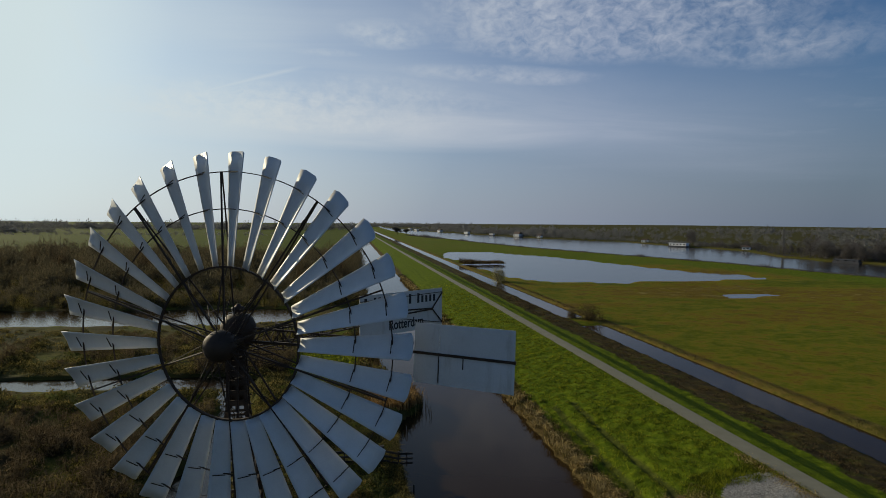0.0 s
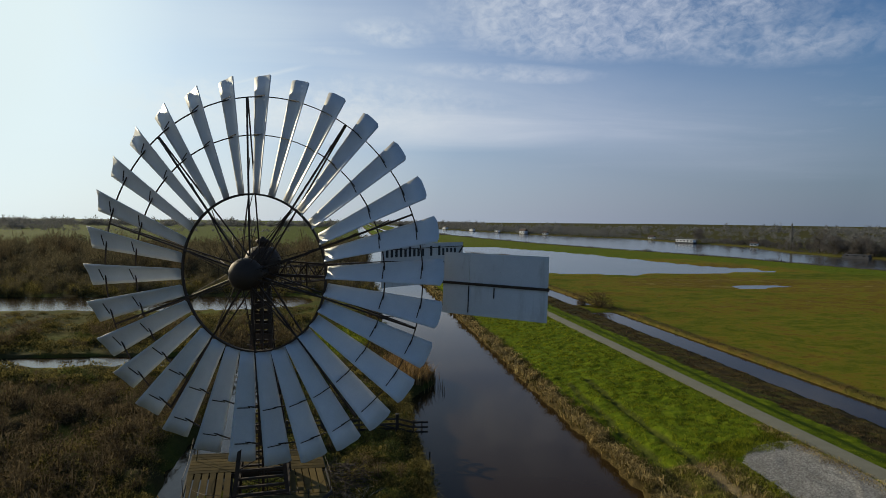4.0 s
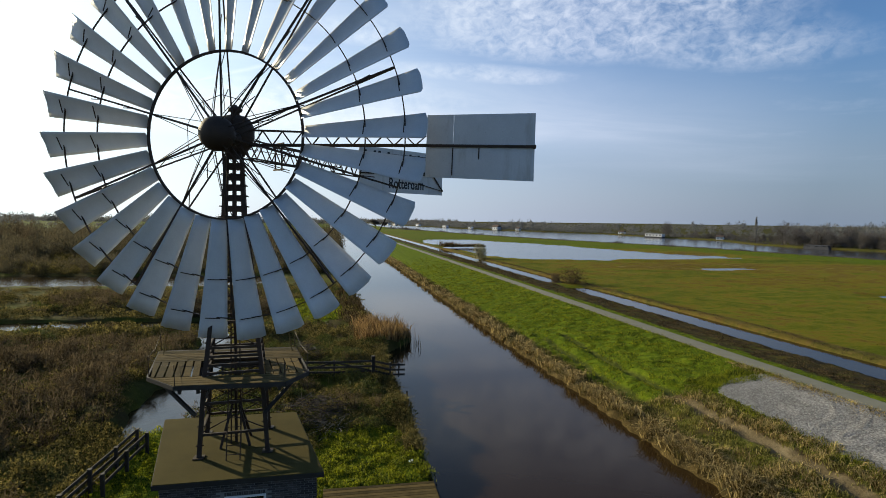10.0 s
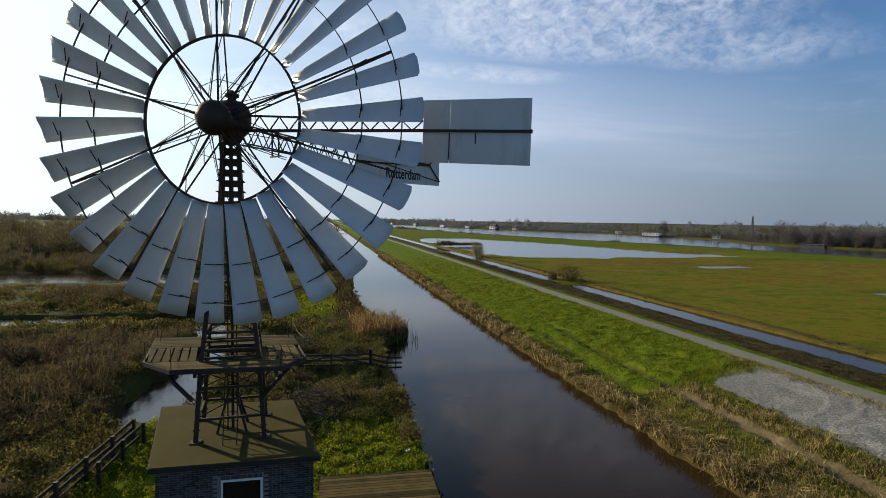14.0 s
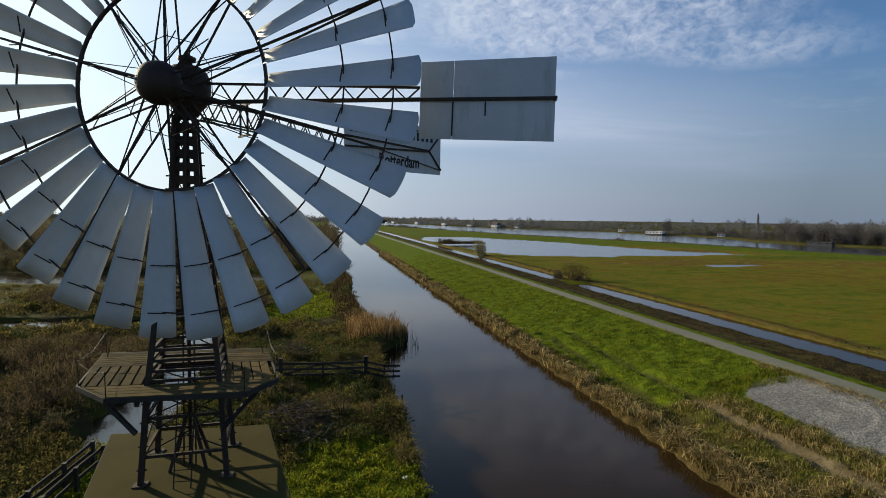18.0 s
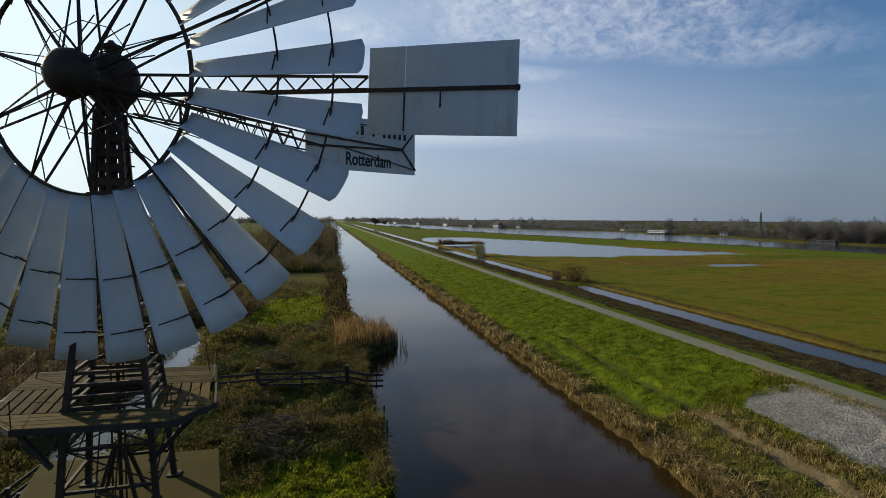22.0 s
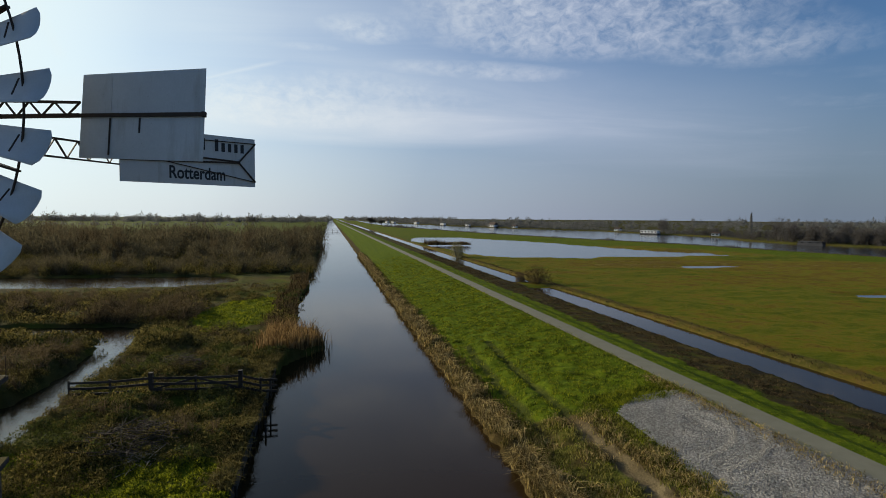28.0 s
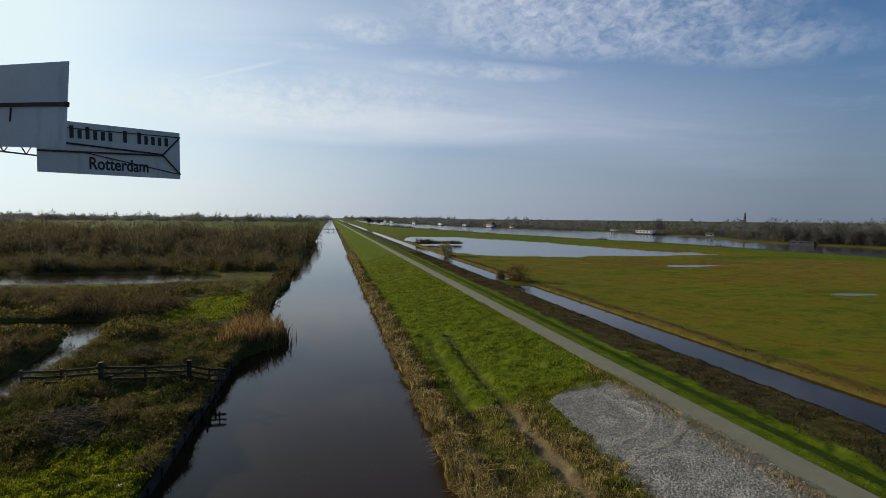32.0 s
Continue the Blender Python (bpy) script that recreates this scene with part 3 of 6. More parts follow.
def water_sheet(name, x0, x1, material, label):
    sh = Shape()
    sh.add([(x0, -60, 0), (x1, -60, 0), (x1, 4200, 0), (x0, 4200, 0)], [(0, 1, 2, 3)])
    tagged(part(name, sh, material), label, "water", kind="structure")


water_sheet("water", -6.0, 43.0 + 1.2, M_WATER, "still dark canal and ditch water reflecting the sky")
water_sheet("water", -2600, -6.0, M_MARSHW, "wind-rippled shallow marsh water reflecting the sky")
water_sheet("water", 44.2, 2600, M_RIPPLE, "wind-rippled river and flood water reflecting the sky")


def strip_mesh(left, right, z_of, y0, y1, step, name, material, drop=0.15):
    """A band of paving along y with real edges."""
    s = Shape()
    yv, y = [], y0
    while y < y1:
        yv.append(y)
        y += step * (1 + max(0, y) / 60)
    for y in yv:
        a, b = left(y), right(y)
        za, zb = z_of(a, y), z_of(b, y)
        top = max(za, zb) + 0.05
        s.v.extend([(a, y, top - drop), (a, y, top), (b, y, top), (b, y, top - drop)])
    for i in range(len(yv) - 1):
        o = 4 * i
        for k in range(3):
            s.f.append((o + k, o + 4 + k, o + 5 + k, o + k + 1))
    me = s.mesh(name, material)
    me.flip_normals()
    return me


def hgt(x, y):
    return float(height(np.array([float(x)]), np.array([float(y)]))[0])


path_mesh = strip_mesh(lambda y: 27.55 - 0.031 * min(y, 1200), lambda y: 29.05 - 0.031 * min(y, 1200), hgt, -40, 1400, 1.0, "road", M_PATH)
tagged(new("road", path_mesh), "narrow pale concrete cycle path along the dike crest", "path", kind="structure")

# ---- the wind pump ----
YAW = radians(-19.3)
E_R = Vector((math.cos(YAW), math.sin(YAW), 0))       # to the right in the wheel's plane
E_N = Vector((math.sin(YAW), -math.cos(YAW), 0))      # out of the wheel's face
E_U = Vector((0, 0, 1))
HUB = Vector((-2.45, 0.68, 13.52))
R_OUT, R_MID, R_RIM, R_IN = 5.90, 4.15, 5.28, 2.38
PHASE = radians(20.0)


def on_wheel(r, a, n=0.0):
    return HUB + E_R * (r * math.cos(a)) + E_U * (r * math.sin(a)) + E_N * n


mill = thing("wind_pump", "tall iron wind pump with thirty white sheet blades on a shed", "windmill", (-2.35, 1.75, 4.2))
mill_inv = Matrix.Translation((-2.35, 1.75, 4.2)).inverted()


def mpart(name, shape, material, parent=None, label="", smooth=False):
    """A part given in world places, hung under the mill."""
    for i, p in enumerate(shape.v):
        shape.v[i] = tuple(mill_inv @ Vector(p))
    return part(name, shape, material, parent or mill, label, smooth)


def ring(r, n_off, thick, seg=120):
    s = Shape()
    for i in range(seg):
        a = 2 * math.pi * i / seg
        for dr, dn in ((-0.5, -0.7), (0.5, -0.7), (0.5, 0.7), (-0.5, 0.7)):
            s.v.append(tuple(on_wheel(r + dr * thick, a, n_off + dn * thick)))
    for i in range(seg):
        o, q = 4 * i, 4 * ((i + 1) % seg)
        for k in range(4):
            s.f.append((o + k, o + (k + 1) % 4, q + (k + 1) % 4, q + k))
    return s


mpart("inner_ring", ring(R_IN, 0.0, 0.055), M_IRON)
mpart("middle_ring", ring(R_MID, -0.10, 0.028), M_IRON)
mpart("outer_ring", ring(R_RIM, -0.10, 0.028), M_IRON)

# one curved, twisted blade, copied round the wheel
N_BLADE = 30
blade = Shape()
NR, NC = 8, 6
for side in (0, 1):
    for i in range(NR + 1):
        k = i / NR
        r = R_IN + 0.02 + (R_OUT - R_IN - 0.02) * k
        chord = 0.43 + 0.38 * k
        pitch = radians(34 - 9 * k)
        for j in range(NC + 1):
            c = j / NC - 0.5
            curl = 0.10 * chord * (1 - (2 * c) ** 2) - (0.012 if side else 0.0)
            rr = r - (0.06 * (2 * abs(c)) ** 6 if i == NR else 0.0)
            t = c * chord * math.cos(pitch) - curl * math.sin(pitch)
            n = -c * chord * math.sin(pitch) - curl * math.cos(pitch)
            blade.v.append((rr, t, n))
W1, OFF = NC + 1, (NR + 1) * (NC + 1)
for i in range(NR):
    for j in range(NC):
        a = i * W1 + j
        blade.f.append((a, a + 1, a + W1 + 1, a + W1))
        blade.f.append((OFF + a + W1, OFF + a + W1 + 1, OFF + a + 1, OFF + a))
edge = [j for j in range(W1)] + [i * W1 + NC for i in range(1, NR + 1)] + [NR * W1 + j for j in range(NC - 1, -1, -1)] + [i * W1 for i in range(NR - 1, 0, -1)]
for a, b in zip(edge, edge[1:] + edge[:1]):
    blade.f.append((b, a, OFF + a, OFF + b))
blade_me = blade.mesh("blade", M_BLADE, True)
bracket_mes = []
for rb_, span in ((R_MID, 0.19), (R_RIM, 0.20)):
    bracket = Shape()
    bracket.beam((rb_, -span * 0.9, 0.16), (rb_, span * 0.9, -0.02), 0.025, 0.02)
    bracket_mes.append(bracket.mesh("bracket", M_IRON))
for i in range(N_BLADE):
    a = PHASE + 2 * math.pi * (i + 0.5) / N_BLADE
    rad = E_R * math.cos(a) + E_U * math.sin(a)
    tan = -E_R * math.sin(a) + E_U * math.cos(a)
    m = Matrix((rad, tan, E_N)).transposed().to_4x4()
    m.translation = HUB
    ob = part("blade", blade_me, M_BLADE, mill)
    ob.matrix_basis = mill_inv @ m
    for me in bracket_mes:
        part("bracket", me, M_IRON, ob)

# ten trussed arms with stays to the nose and the back of the hub
for i in range(10):
    a = PHASE + 2 * math.pi * i / 10
    s = Shape()
    s.beam(on_wheel(0.35, a, 0.10), on_wheel(R_RIM, a, -0.10), 0.05, 0.05)
    s.beam(on_wheel(0.30, a + 0.10, -0.55), on_wheel(R_RIM, a, -0.16), 0.04, 0.04)
    s.rod(on_wheel(0.3, a, 0.55), on_wheel(R_IN, a, 0.02), 0.018)
    for k in range(4):
        r0, r1 = 0.9 + k * 1.05, 1.4 + k * 1.05
        s.rod(on_wheel(r0, a, 0.07 - r0 * 0.035), on_wheel(r1, a + 0.02, -0.46 + r1 * 0.06), 0.014)
    mpart("arm", s, M_IRON)
    s = Shape()
    b = a + 2 * math.pi / 20
    s.rod(on_wheel(0.34, b - 0.5, 0.3), on_wheel(R_IN, a + 2 * math.pi / 10, 0.02), 0.010)
    s.rod(on_wheel(0.34, b + 0.5, 0.3), on_wheel(R_IN, a, 0.02), 0.010)
    s.rod(on_wheel(1.15, a, 0.05), on_wheel(1.15, a + 2 * math.pi / 10, 0.05), 0.010)
    mpart("stay", s, M_IRON)

# hub, gear case and the turning head
s = Shape()
s.lathe([(-0.62, 0.20), (0.02, 0.22), (0.04, 0.38), (0.10, 0.42), (0.22, 0.47), (0.40, 0.49), (0.58, 0.44), (0.70, 0.34), (0.78, 0.20), (0.81, 0.06)], HUB, E_N, 24)
mpart("hub", s, M_IRON, smooth=True)
HEAD = Vector((-2.38, 1.72, 13.48))
s = Shape()
GEAR = HEAD + Vector((0.05, 0.0, 0.34))
s.lathe([(-0.78, 0.26), (-0.62, 0.34), (-0.50, 0.46), (-0.20, 0.56), (0.08, 0.56), (0.30, 0.47), (0.42, 0.34), (0.46, 0.18)], GEAR, E_U, 18)
mpart("gear_case", s, M_IRON, smooth=True)
s = Shape()
s.lathe([(0.0, 0.16), (0.12, 0.12), (0.16, 0.20), (0.24, 0.22), (0.29, 0.10), (0.36, 0.05)], GEAR + E_U * 0.42, E_U, 12)
mpart("oiler_cap", s, M_IRON, smooth=True)
s = Shape()
s.rod(HUB - E_N * 0.4, HEAD, 0.20, 12)
mpart("axle", s, M_IRON)

# side vane on its lattice arm, level with the wheel; its outer end hangs a little
V_TL, V_TR = Vector((3.31, -0.10, 14.22)), Vector((6.12, -1.44, 14.16))
V_BL, V_BR = Vector((3.23, -0.25, 12.42)), Vector((6.05, -1.55, 12.28))
v_dir = (V_TR - V_TL).normalized()
v_nor = v_dir.cross(V_TL - V_BL).normalized()
v_bar = 0.503


def on_vane(k, h, n=0.0):
    """A place on the side vane: k along it, h up it, n metres out of its face."""
    return V_BL.lerp(V_BR, k).lerp(V_TL.lerp(V_TR, k), h) + v_nor * n


def vane_panel(name, k0, k1, h0, h1, parent):
    """A thin sheet, a little dished, with folded edges."""
    s = Shape()
    nk, nh = 6, 3
    for n in (-0.010, 0.010):
        for i in range(nk + 1):
            for j in range(nh + 1):
                dish = 0.012 * math.sin(math.pi * i / nk) * math.sin(math.pi * j / nh)
                s.v.append(tuple(on_vane(k0 + (k1 - k0) * i / nk, h0 + (h1 - h0) * j / nh, n + dish)))
    o = (nk + 1) * (nh + 1)
    for i in range(nk):
        for j in range(nh):
            a = i * (nh + 1) + j
            s.f.append((a, a + 1, a + nh + 2, a + nh + 1))
            s.f.append((o + a + nh + 1, o + a + nh + 2, o + a + 1, o + a))
    rim_ = [j for j in range(nh + 1)] + [i * (nh + 1) + nh for i in range(1, nk + 1)] + [nk * (nh + 1) + j for j in range(nh - 1, -1, -1)] + [i * (nh + 1) for i in range(nk - 1, 0, -1)]
    for a, b in zip(rim_, rim_[1:] + rim_[:1]):
        s.f.append((b, a, o + a, o + b))
    return mpart(name, s, M_VANE, parent)


vane_bar = Shape()
vane_bar.beam(on_vane(-0.01, v_bar, 0.045), on_vane(1.015, v_bar, 0.045), 0.05, 0.075)
vane_bar.beam(on_vane(1.0, v_bar, -0.03), on_vane(1.0, v_bar, 0.06), 0.06, 0.10)
vane_frame = mpart("side_vane", vane_bar, M_IRON, label="plain grey sheet side vane on an iron bar")
for k, h in ((0.255, 0.04), (0.50, 0.30)):
    s = Shape()
    s.beam(on_vane(k, v_bar - 0.03, 0.028), on_vane(k, h, 0.028), 0.03, 0.02)
    mpart("strap", s, M_IRON, vane_frame)
for k0, k1 in ((0.0, 0.2535), (0.2565, 1.0)):
    vane_panel("panel", k0, k1, 0.0, v_bar - 0.004, vane_frame)
    vane_panel("panel", k0, k1, v_bar + 0.004, 1.0, vane_frame)


def lattice(p, q, p2, q2, n, w=0.045, w2=None):
    """Two chords p-q and p2-q2 with zigzag braces."""
    s = Shape()
    s.beam(p, q, w, w)
    s.beam(p2, q2, w2 or w, w2 or w)
    p, q, p2, q2 = Vector(p), Vector(q), Vector(p2), Vector(q2)
    for i in range(n):
        a, b, c = i / n, (i + 0.5) / n, (i + 1) / n
        s.beam(p.lerp(q, a), p2.lerp(q2, b), w * 0.6, w * 0.6)
        s.beam(p2.lerp(q2, b), p.lerp(q, c), w * 0.6, w * 0.6)
    return s


vm = on_vane(0.0, v_bar)
mpart("side_arm", lattice(HEAD + Vector((0.3, -0.1, 0.36)), vm + E_U * 0.28 + v_nor * 0.03, HEAD + Vector((0.3, -0.1, -0.10)), vm + v_nor * 0.045, 9, 0.055, 0.085), M_IRON)

# lettered tail vane on its lattice boom
S_BL, S_BR = Vector((1.54, 6.45, 12.32)), Vector((5.42, 9.08, 12.32))
S_H = 1.84
s_dir = (S_BR - S_BL).normalized()
s_nor = Vector((s_dir.y, -s_dir.x, 0))
S_W = (S_BR - S_BL).length
tail_m = Matrix((s_dir, E_U, s_nor)).transposed().to_4x4()
tail_m.translation = S_BL
s = Shape()
s.box((0, 0, -0.012), (S_W, S_H, 0.012), tail_m)
tail = mpart("tail_vane", s, M_VANE, label="white tail vane with black lettering and iron braces")
s = Shape()
mid = lambda k, h, n=0.05: tail_m @ Vector((S_W * k, S_H * h, n))
s.beam(mid(0.0, 0.60), mid(0.86, 0.50), 0.05, 0.06)
s.beam(mid(0.0, 0.40), mid(0.86, 0.48), 0.05, 0.06)
s.beam(mid(0.86, 0.49), mid(1.0, 0.90), 0.04, 0.05)
s.beam(mid(0.86, 0.49), mid(1.0, 0.10), 0.04, 0.05)
s.beam(mid(0.30, 0.42), mid(1.0, 0.10), 0.03, 0.03)
s.beam(mid(0.0, 0.86), mid(1.0, 0.90), 0.025, 0.03)
mpart("brace", s, M_IRON, tail)
T0, T1 = HEAD + Vector((0.3, 0.3, 0.10)), mid(0.0, 0.60, 0.0)
B0, B1 = HEAD + Vector((0.3, 0.3, -0.45)), mid(0.0, 0.30, 0.0)
sv = s_nor * 0.22
mpart("tail_boom", lattice(T0 + sv, T1, B0 + sv, B1, 9, 0.045), M_IRON)
mpart("tail_boom", lattice(T0 - sv, T1, B0 - sv, B1, 9, 0.045), M_IRON)
# hinge frame and spring rods where the boom leaves the head
s = Shape()
h0, h1 = T0.lerp(T1, 0.24), B0.lerp(B1, 0.24)
for sx in (-1, 1):
    s.beam(h0 + sv * sx + E_U * 0.12, h1 + sv * sx - E_U * 0.22, 0.05, 0.05)
s.beam(h0 + sv * 1.6 + E_U * 0.10, h0 - sv * 1.6 + E_U * 0.10, 0.05, 0.05)
s.beam(h1 + sv * 1.6 - E_U * 0.20, h1 - sv * 1.6 - E_U * 0.20, 0.05, 0.05)
mpart("hinge_frame", s, M_IRON)
for dz in (-0.20, -0.28):
    s = Shape()
    s.rod(HEAD + Vector((0.35, 0.1, -0.35 + dz * 0.5)), h1 + E_U * dz + s_dir * 0.4, 0.014, 5)
    mpart("spring_rod", s, M_IRON)


def letters(text, size, x0, x1, y):
    """Black lettering fitted between x0 and x1 on the tail vane."""
    cu = bpy.data.curves.new("lettering", "FONT")
    cu.body, cu.size, cu.extrude, cu.offset = text, size, 0.004, 0.014
    ob = new("lettering", cu)
    dg = bpy.context.evaluated_depsgraph_get()
    me = bpy.data.meshes.new_from_object(ob.evaluated_get(dg))
    bpy.data.objects.remove(ob)
    me.materials.clear()
    me.materials.append(M_LETTER)
    xs = [v.co.x for v in me.vertices]
    k = (x1 - x0) / (max(xs) - min(xs))
    o = new("lettering", me)
    o.parent = tail
    o.matrix_basis = mill_inv @ tail_m @ Matrix.Translation((x0 - min(xs) * k, y, 0.018)) @ Matrix.Diagonal((k, 1, 1, 1))
    return o


# the maker's line stands as plain upright bars, tall and short, in three groups
step = S_W * 0.88 / 19
for first, count, tall in ((0, 9, (0, 2, 3, 5)), (10, 1, (0,)), (12, 5, (0,))):
    for k in range(count):
        s = Shape()
        xa = S_W * 0.05 + (first + k) * step * 19 / 17
        s.box((xa, 1.26, 0.014), (xa + step * 0.58, 1.26 + (0.44 if k in tall else 0.32), 0.022), tail_m)
        mpart("lettering_bar", s, M_LETTER, tail)
letters("Rotterdam", 0.62, S_W * 0.33, S_W * 0.75, 0.20)

# lattice tower on the shed roof
ROOF_Z = 4.20
TC = Vector((-2.35, 1.62, 0))
T_YAW = radians(6)
tx, ty = Vector((math.cos(T_YAW), math.sin(T_YAW), 0)), Vector((-math.sin(T_YAW), math.cos(T_YAW), 0))


def leg_at(i, j, z):
    """Leg corner at a height; the tower narrows upwards."""
    w = np.interp(z, [4.2, 6.5, 11.2, 13.0], [0.95, 0.80, 0.30, 0.22])
    return TC + tx * (w * i) + ty * (w * j) + E_U * z


for i in (-1, 1):
    for j in (-1, 1):
        s = Shape()
        s.beam(leg_at(i, j, ROOF_Z), leg_at(i, j, 6.5), 0.125, 0.125, tx)
        s.beam(leg_at(i, j, 6.5), leg_at(i, j, 11.2), 0.12, 0.12, tx)
        s.beam(leg_at(i, j, 11.2), leg_at(i, j, 13.0), 0.10, 0.10, tx)
        s.box((-0.15, -0.15, 0), (0.15, 0.15, 0.03), Matrix.Translation(leg_at(i, j, ROOF_Z)))
        mpart("tower_leg", s, M_IRON)
        for z in (4.55, 5.1, 5.65, 6.1):
            s = Shape()
            p = leg_at(i, j, z)
            s.rod(p - tx * 0.11, p + tx * 0.11, 0.02)
            mpart("bolt", s, M_IRON)
corners = [(-1, -1), (1, -1), (1, 1), (-1, 1)]
levels = [4.85, 5.75, 6.62, 6.85, 7.1, 7.35, 8.1, 8.7, 9.3, 9.85, 10.4, 10.85, 11.2]
for f in range(4):
    (a, b), (c, d) = corners[f], corners[(f + 1) % 4]
    for z0 in levels:
        s = Shape()
        s.beam(leg_at(a, b, z0), leg_at(c, d, z0), 0.07, 0.07)
        mpart("girt", s, M_IRON)
    for z0, z1 in ((4.9, 5.75), (5.75, 6.45), (7.35, 8.1), (8.1, 9.3), (9.3, 10.4), (10.4, 11.2)):
        for p, q in ((leg_at(a, b, z0), leg_at(c, d, z1)), (leg_at(c, d, z0), leg_at(a, b, z1))):
            s = Shape()
            s.rod(p, q, 0.018)
            mpart("cross_brace", s, M_IRON)
    # pierced plates close the shaft under the head
    for k in range(6):
        z0 = 11.2 + 0.32 * k
        p0, p1 = leg_at(a, b, z0), leg_at(c, d, z0)
        q0, q1 = leg_at(a, b, z0 + 0.32), leg_at(c, d, z0 + 0.32)
        s = Shape()
        for g0, g1 in ((0.0, 0.14), (0.42, 0.58), (0.86, 1.0)):
            s.add([p0.lerp(p1, g0), p0.lerp(p1, g1), q0.lerp(q1, g1), q0.lerp(q1, g0)], [(0, 1, 2, 3)])
        m0, m1 = p0.lerp(q0, 0.50), p1.lerp(q1, 0.50)
        for g0, g1 in ((0.14, 0.42), (0.58, 0.86)):
            s.add([m0.lerp(m1, g0), m0.lerp(m1, g1), q0.lerp(q1, g1), q0.lerp(q1, g0)], [(0, 1, 2, 3)])
        mpart("pierced_plate", s, M_IRON)
        s = Shape()
        s.beam(p0.lerp(p1, -0.22), p0.lerp(p1, 1.22), 0.035, 0.035)
        mpart("flange", s, M_IRON)
s = Shape()
s.rod(TC + E_U * ROOF_Z, TC + E_U * 13.0, 0.045, 8)
mpart("pump_rod", s, M_IRON)
for k in (-0.14, 0.14):
    s = Shape()
    s.rod(TC + tx * k - ty * 0.1 + E_U * ROOF_Z, TC + tx * (k * 0.8) + E_U * 11.0, 0.022)
    mpart("guide_rod", s, M_IRON)
# raking feet of the inner pump frame
for k, (sx, sy) in enumerate(((-1, -1), (1, -1), (1, 1), (-1, 1))):
    s = Shape()
    s.beam(TC + tx * (0.42 * sx) + ty * (0.42 * sy) + E_U * ROOF_Z, TC + tx * (0.10 * sx) + ty * (0.10 * sy) + E_U * 5.4, 0.07, 0.07)
    mpart("raking_foot", s, M_IRON)

# iron ladder up the front of the tower
ladder = thing("ladder", "thin rusty iron ladder from roof to platform", "ladder", (TC.x + 0.15, TC.y - 1.35, ROOF_Z))
for k in (-0.19, 0.19):
    s = Shape()
    s.rod((k, 0, 0), (k, 0.55, 2.4), 0.018)
    part("rail", s, M_IRON, ladder)
for k in range(9):
    s = Shape()
    t = (k + 0.6) / 9.6
    s.rod((-0.19, 0.55 * t, 2.4 * t), (0.19, 0.55 * t, 2.4 * t), 0.012)
    part("rung", s, M_IRON, ladder)

# ---- platform round the tower ----
PZ = 6.50
SLANT = -0.20      # the plan of the deck and the pump house leans to the left towards the back
deck = thing("platform", "six-sided mossy plank platform round the tower", "platform", (-2.40, 0.98, PZ))
DX, DF, DB, CUT = 2.28, -1.06, 3.25, 0.80


def on_deck(x, y):
    return x + SLANT * y


def deck_half(y):
    """Half width of the deck at a depth: the front corners are cut."""
    return DX if y > -0.02 else DX - CUT * min(1.0, y / DF)


def deck_board(x0, x1, y0, y1, z0=0.0, z1=0.045):
    s = Shape()
    a, b = on_deck(0, y0), on_deck(0, y1)
    lo0, lo1 = max(x0, -deck_half(y0)), max(x0, -deck_half(y1))
    hi0, hi1 = min(x1, deck_half(y0)), min(x1, deck_half(y1))
    vs = [(lo0 + a, y0, z0), (hi0 + a, y0, z0), (hi1 + b, y1, z0), (lo1 + b, y1, z0), (lo0 + a, y0, z1), (hi0 + a, y0, z1), (hi1 + b, y1, z1), (lo1 + b, y1, z1)]
    return s.add(vs, [(3, 2, 1, 0), (4, 5, 6, 7), (0, 1, 5, 4), (1, 2, 6, 5), (2, 3, 7, 6), (3, 0, 4, 7)])


HOLE_F, HOLE_B = -0.16, 1.62      # the tower passes between the front and the back boards
HOLE_L, HOLE_R = -0.80, 1.02
y = DF
while y < HOLE_F - 0.1:
    part("plank", deck_board(-9, 9, y, y + 0.20), M_WOOD, deck)
    y += 0.222
y = HOLE_B
while y < DB - 0.1:
    part("plank", deck_board(-9, 9, y, y + 0.20), M_WOOD, deck)
    y += 0.222
for x0, x1, step in ((-DX, HOLE_L, 0.245), (HOLE_R, DX, 0.232)):
    x = x0
    while x < x1 - 0.12:
        part("plank", deck_board(x, x + 0.195, HOLE_F + 0.01, HOLE_B - 0.02), M_WOOD, deck)
        x += step
for y in (-0.85, -0.12, 1.60, 2.9):
    s = Shape()
    h = deck_half(y) - 0.06
    s.beam((on_deck(-h, y), y, -0.075), (on_deck(h, y), y, -0.075), 0.10, 0.14)
    part("joist", s, M_DARKWOOD, deck)
for x in (-1.35, -0.86, 0.98, 1.35):
    s = Shape()
    s.beam((on_deck(x, -0.9), -0.9, -0.20), (on_deck(x, 3.0), 3.0, -0.20), 0.09, 0.11)
    part("joist", s, M_DARKWOOD, deck)
rim = [(on_deck(x, y), y) for x, y in ((-DX, 0.0), (-DX + CUT, DF), (DX - CUT, DF), (DX, 0.0), (DX, DB), (-DX, DB))]
for (a, b), (c, d) in zip(rim, rim[1:] + rim[:1]):
    s = Shape()
    s.beam((a, b, -0.03), (c, d, -0.03), 0.05, 0.12)
    part("edge_board", s, M_DARKWOOD, deck)
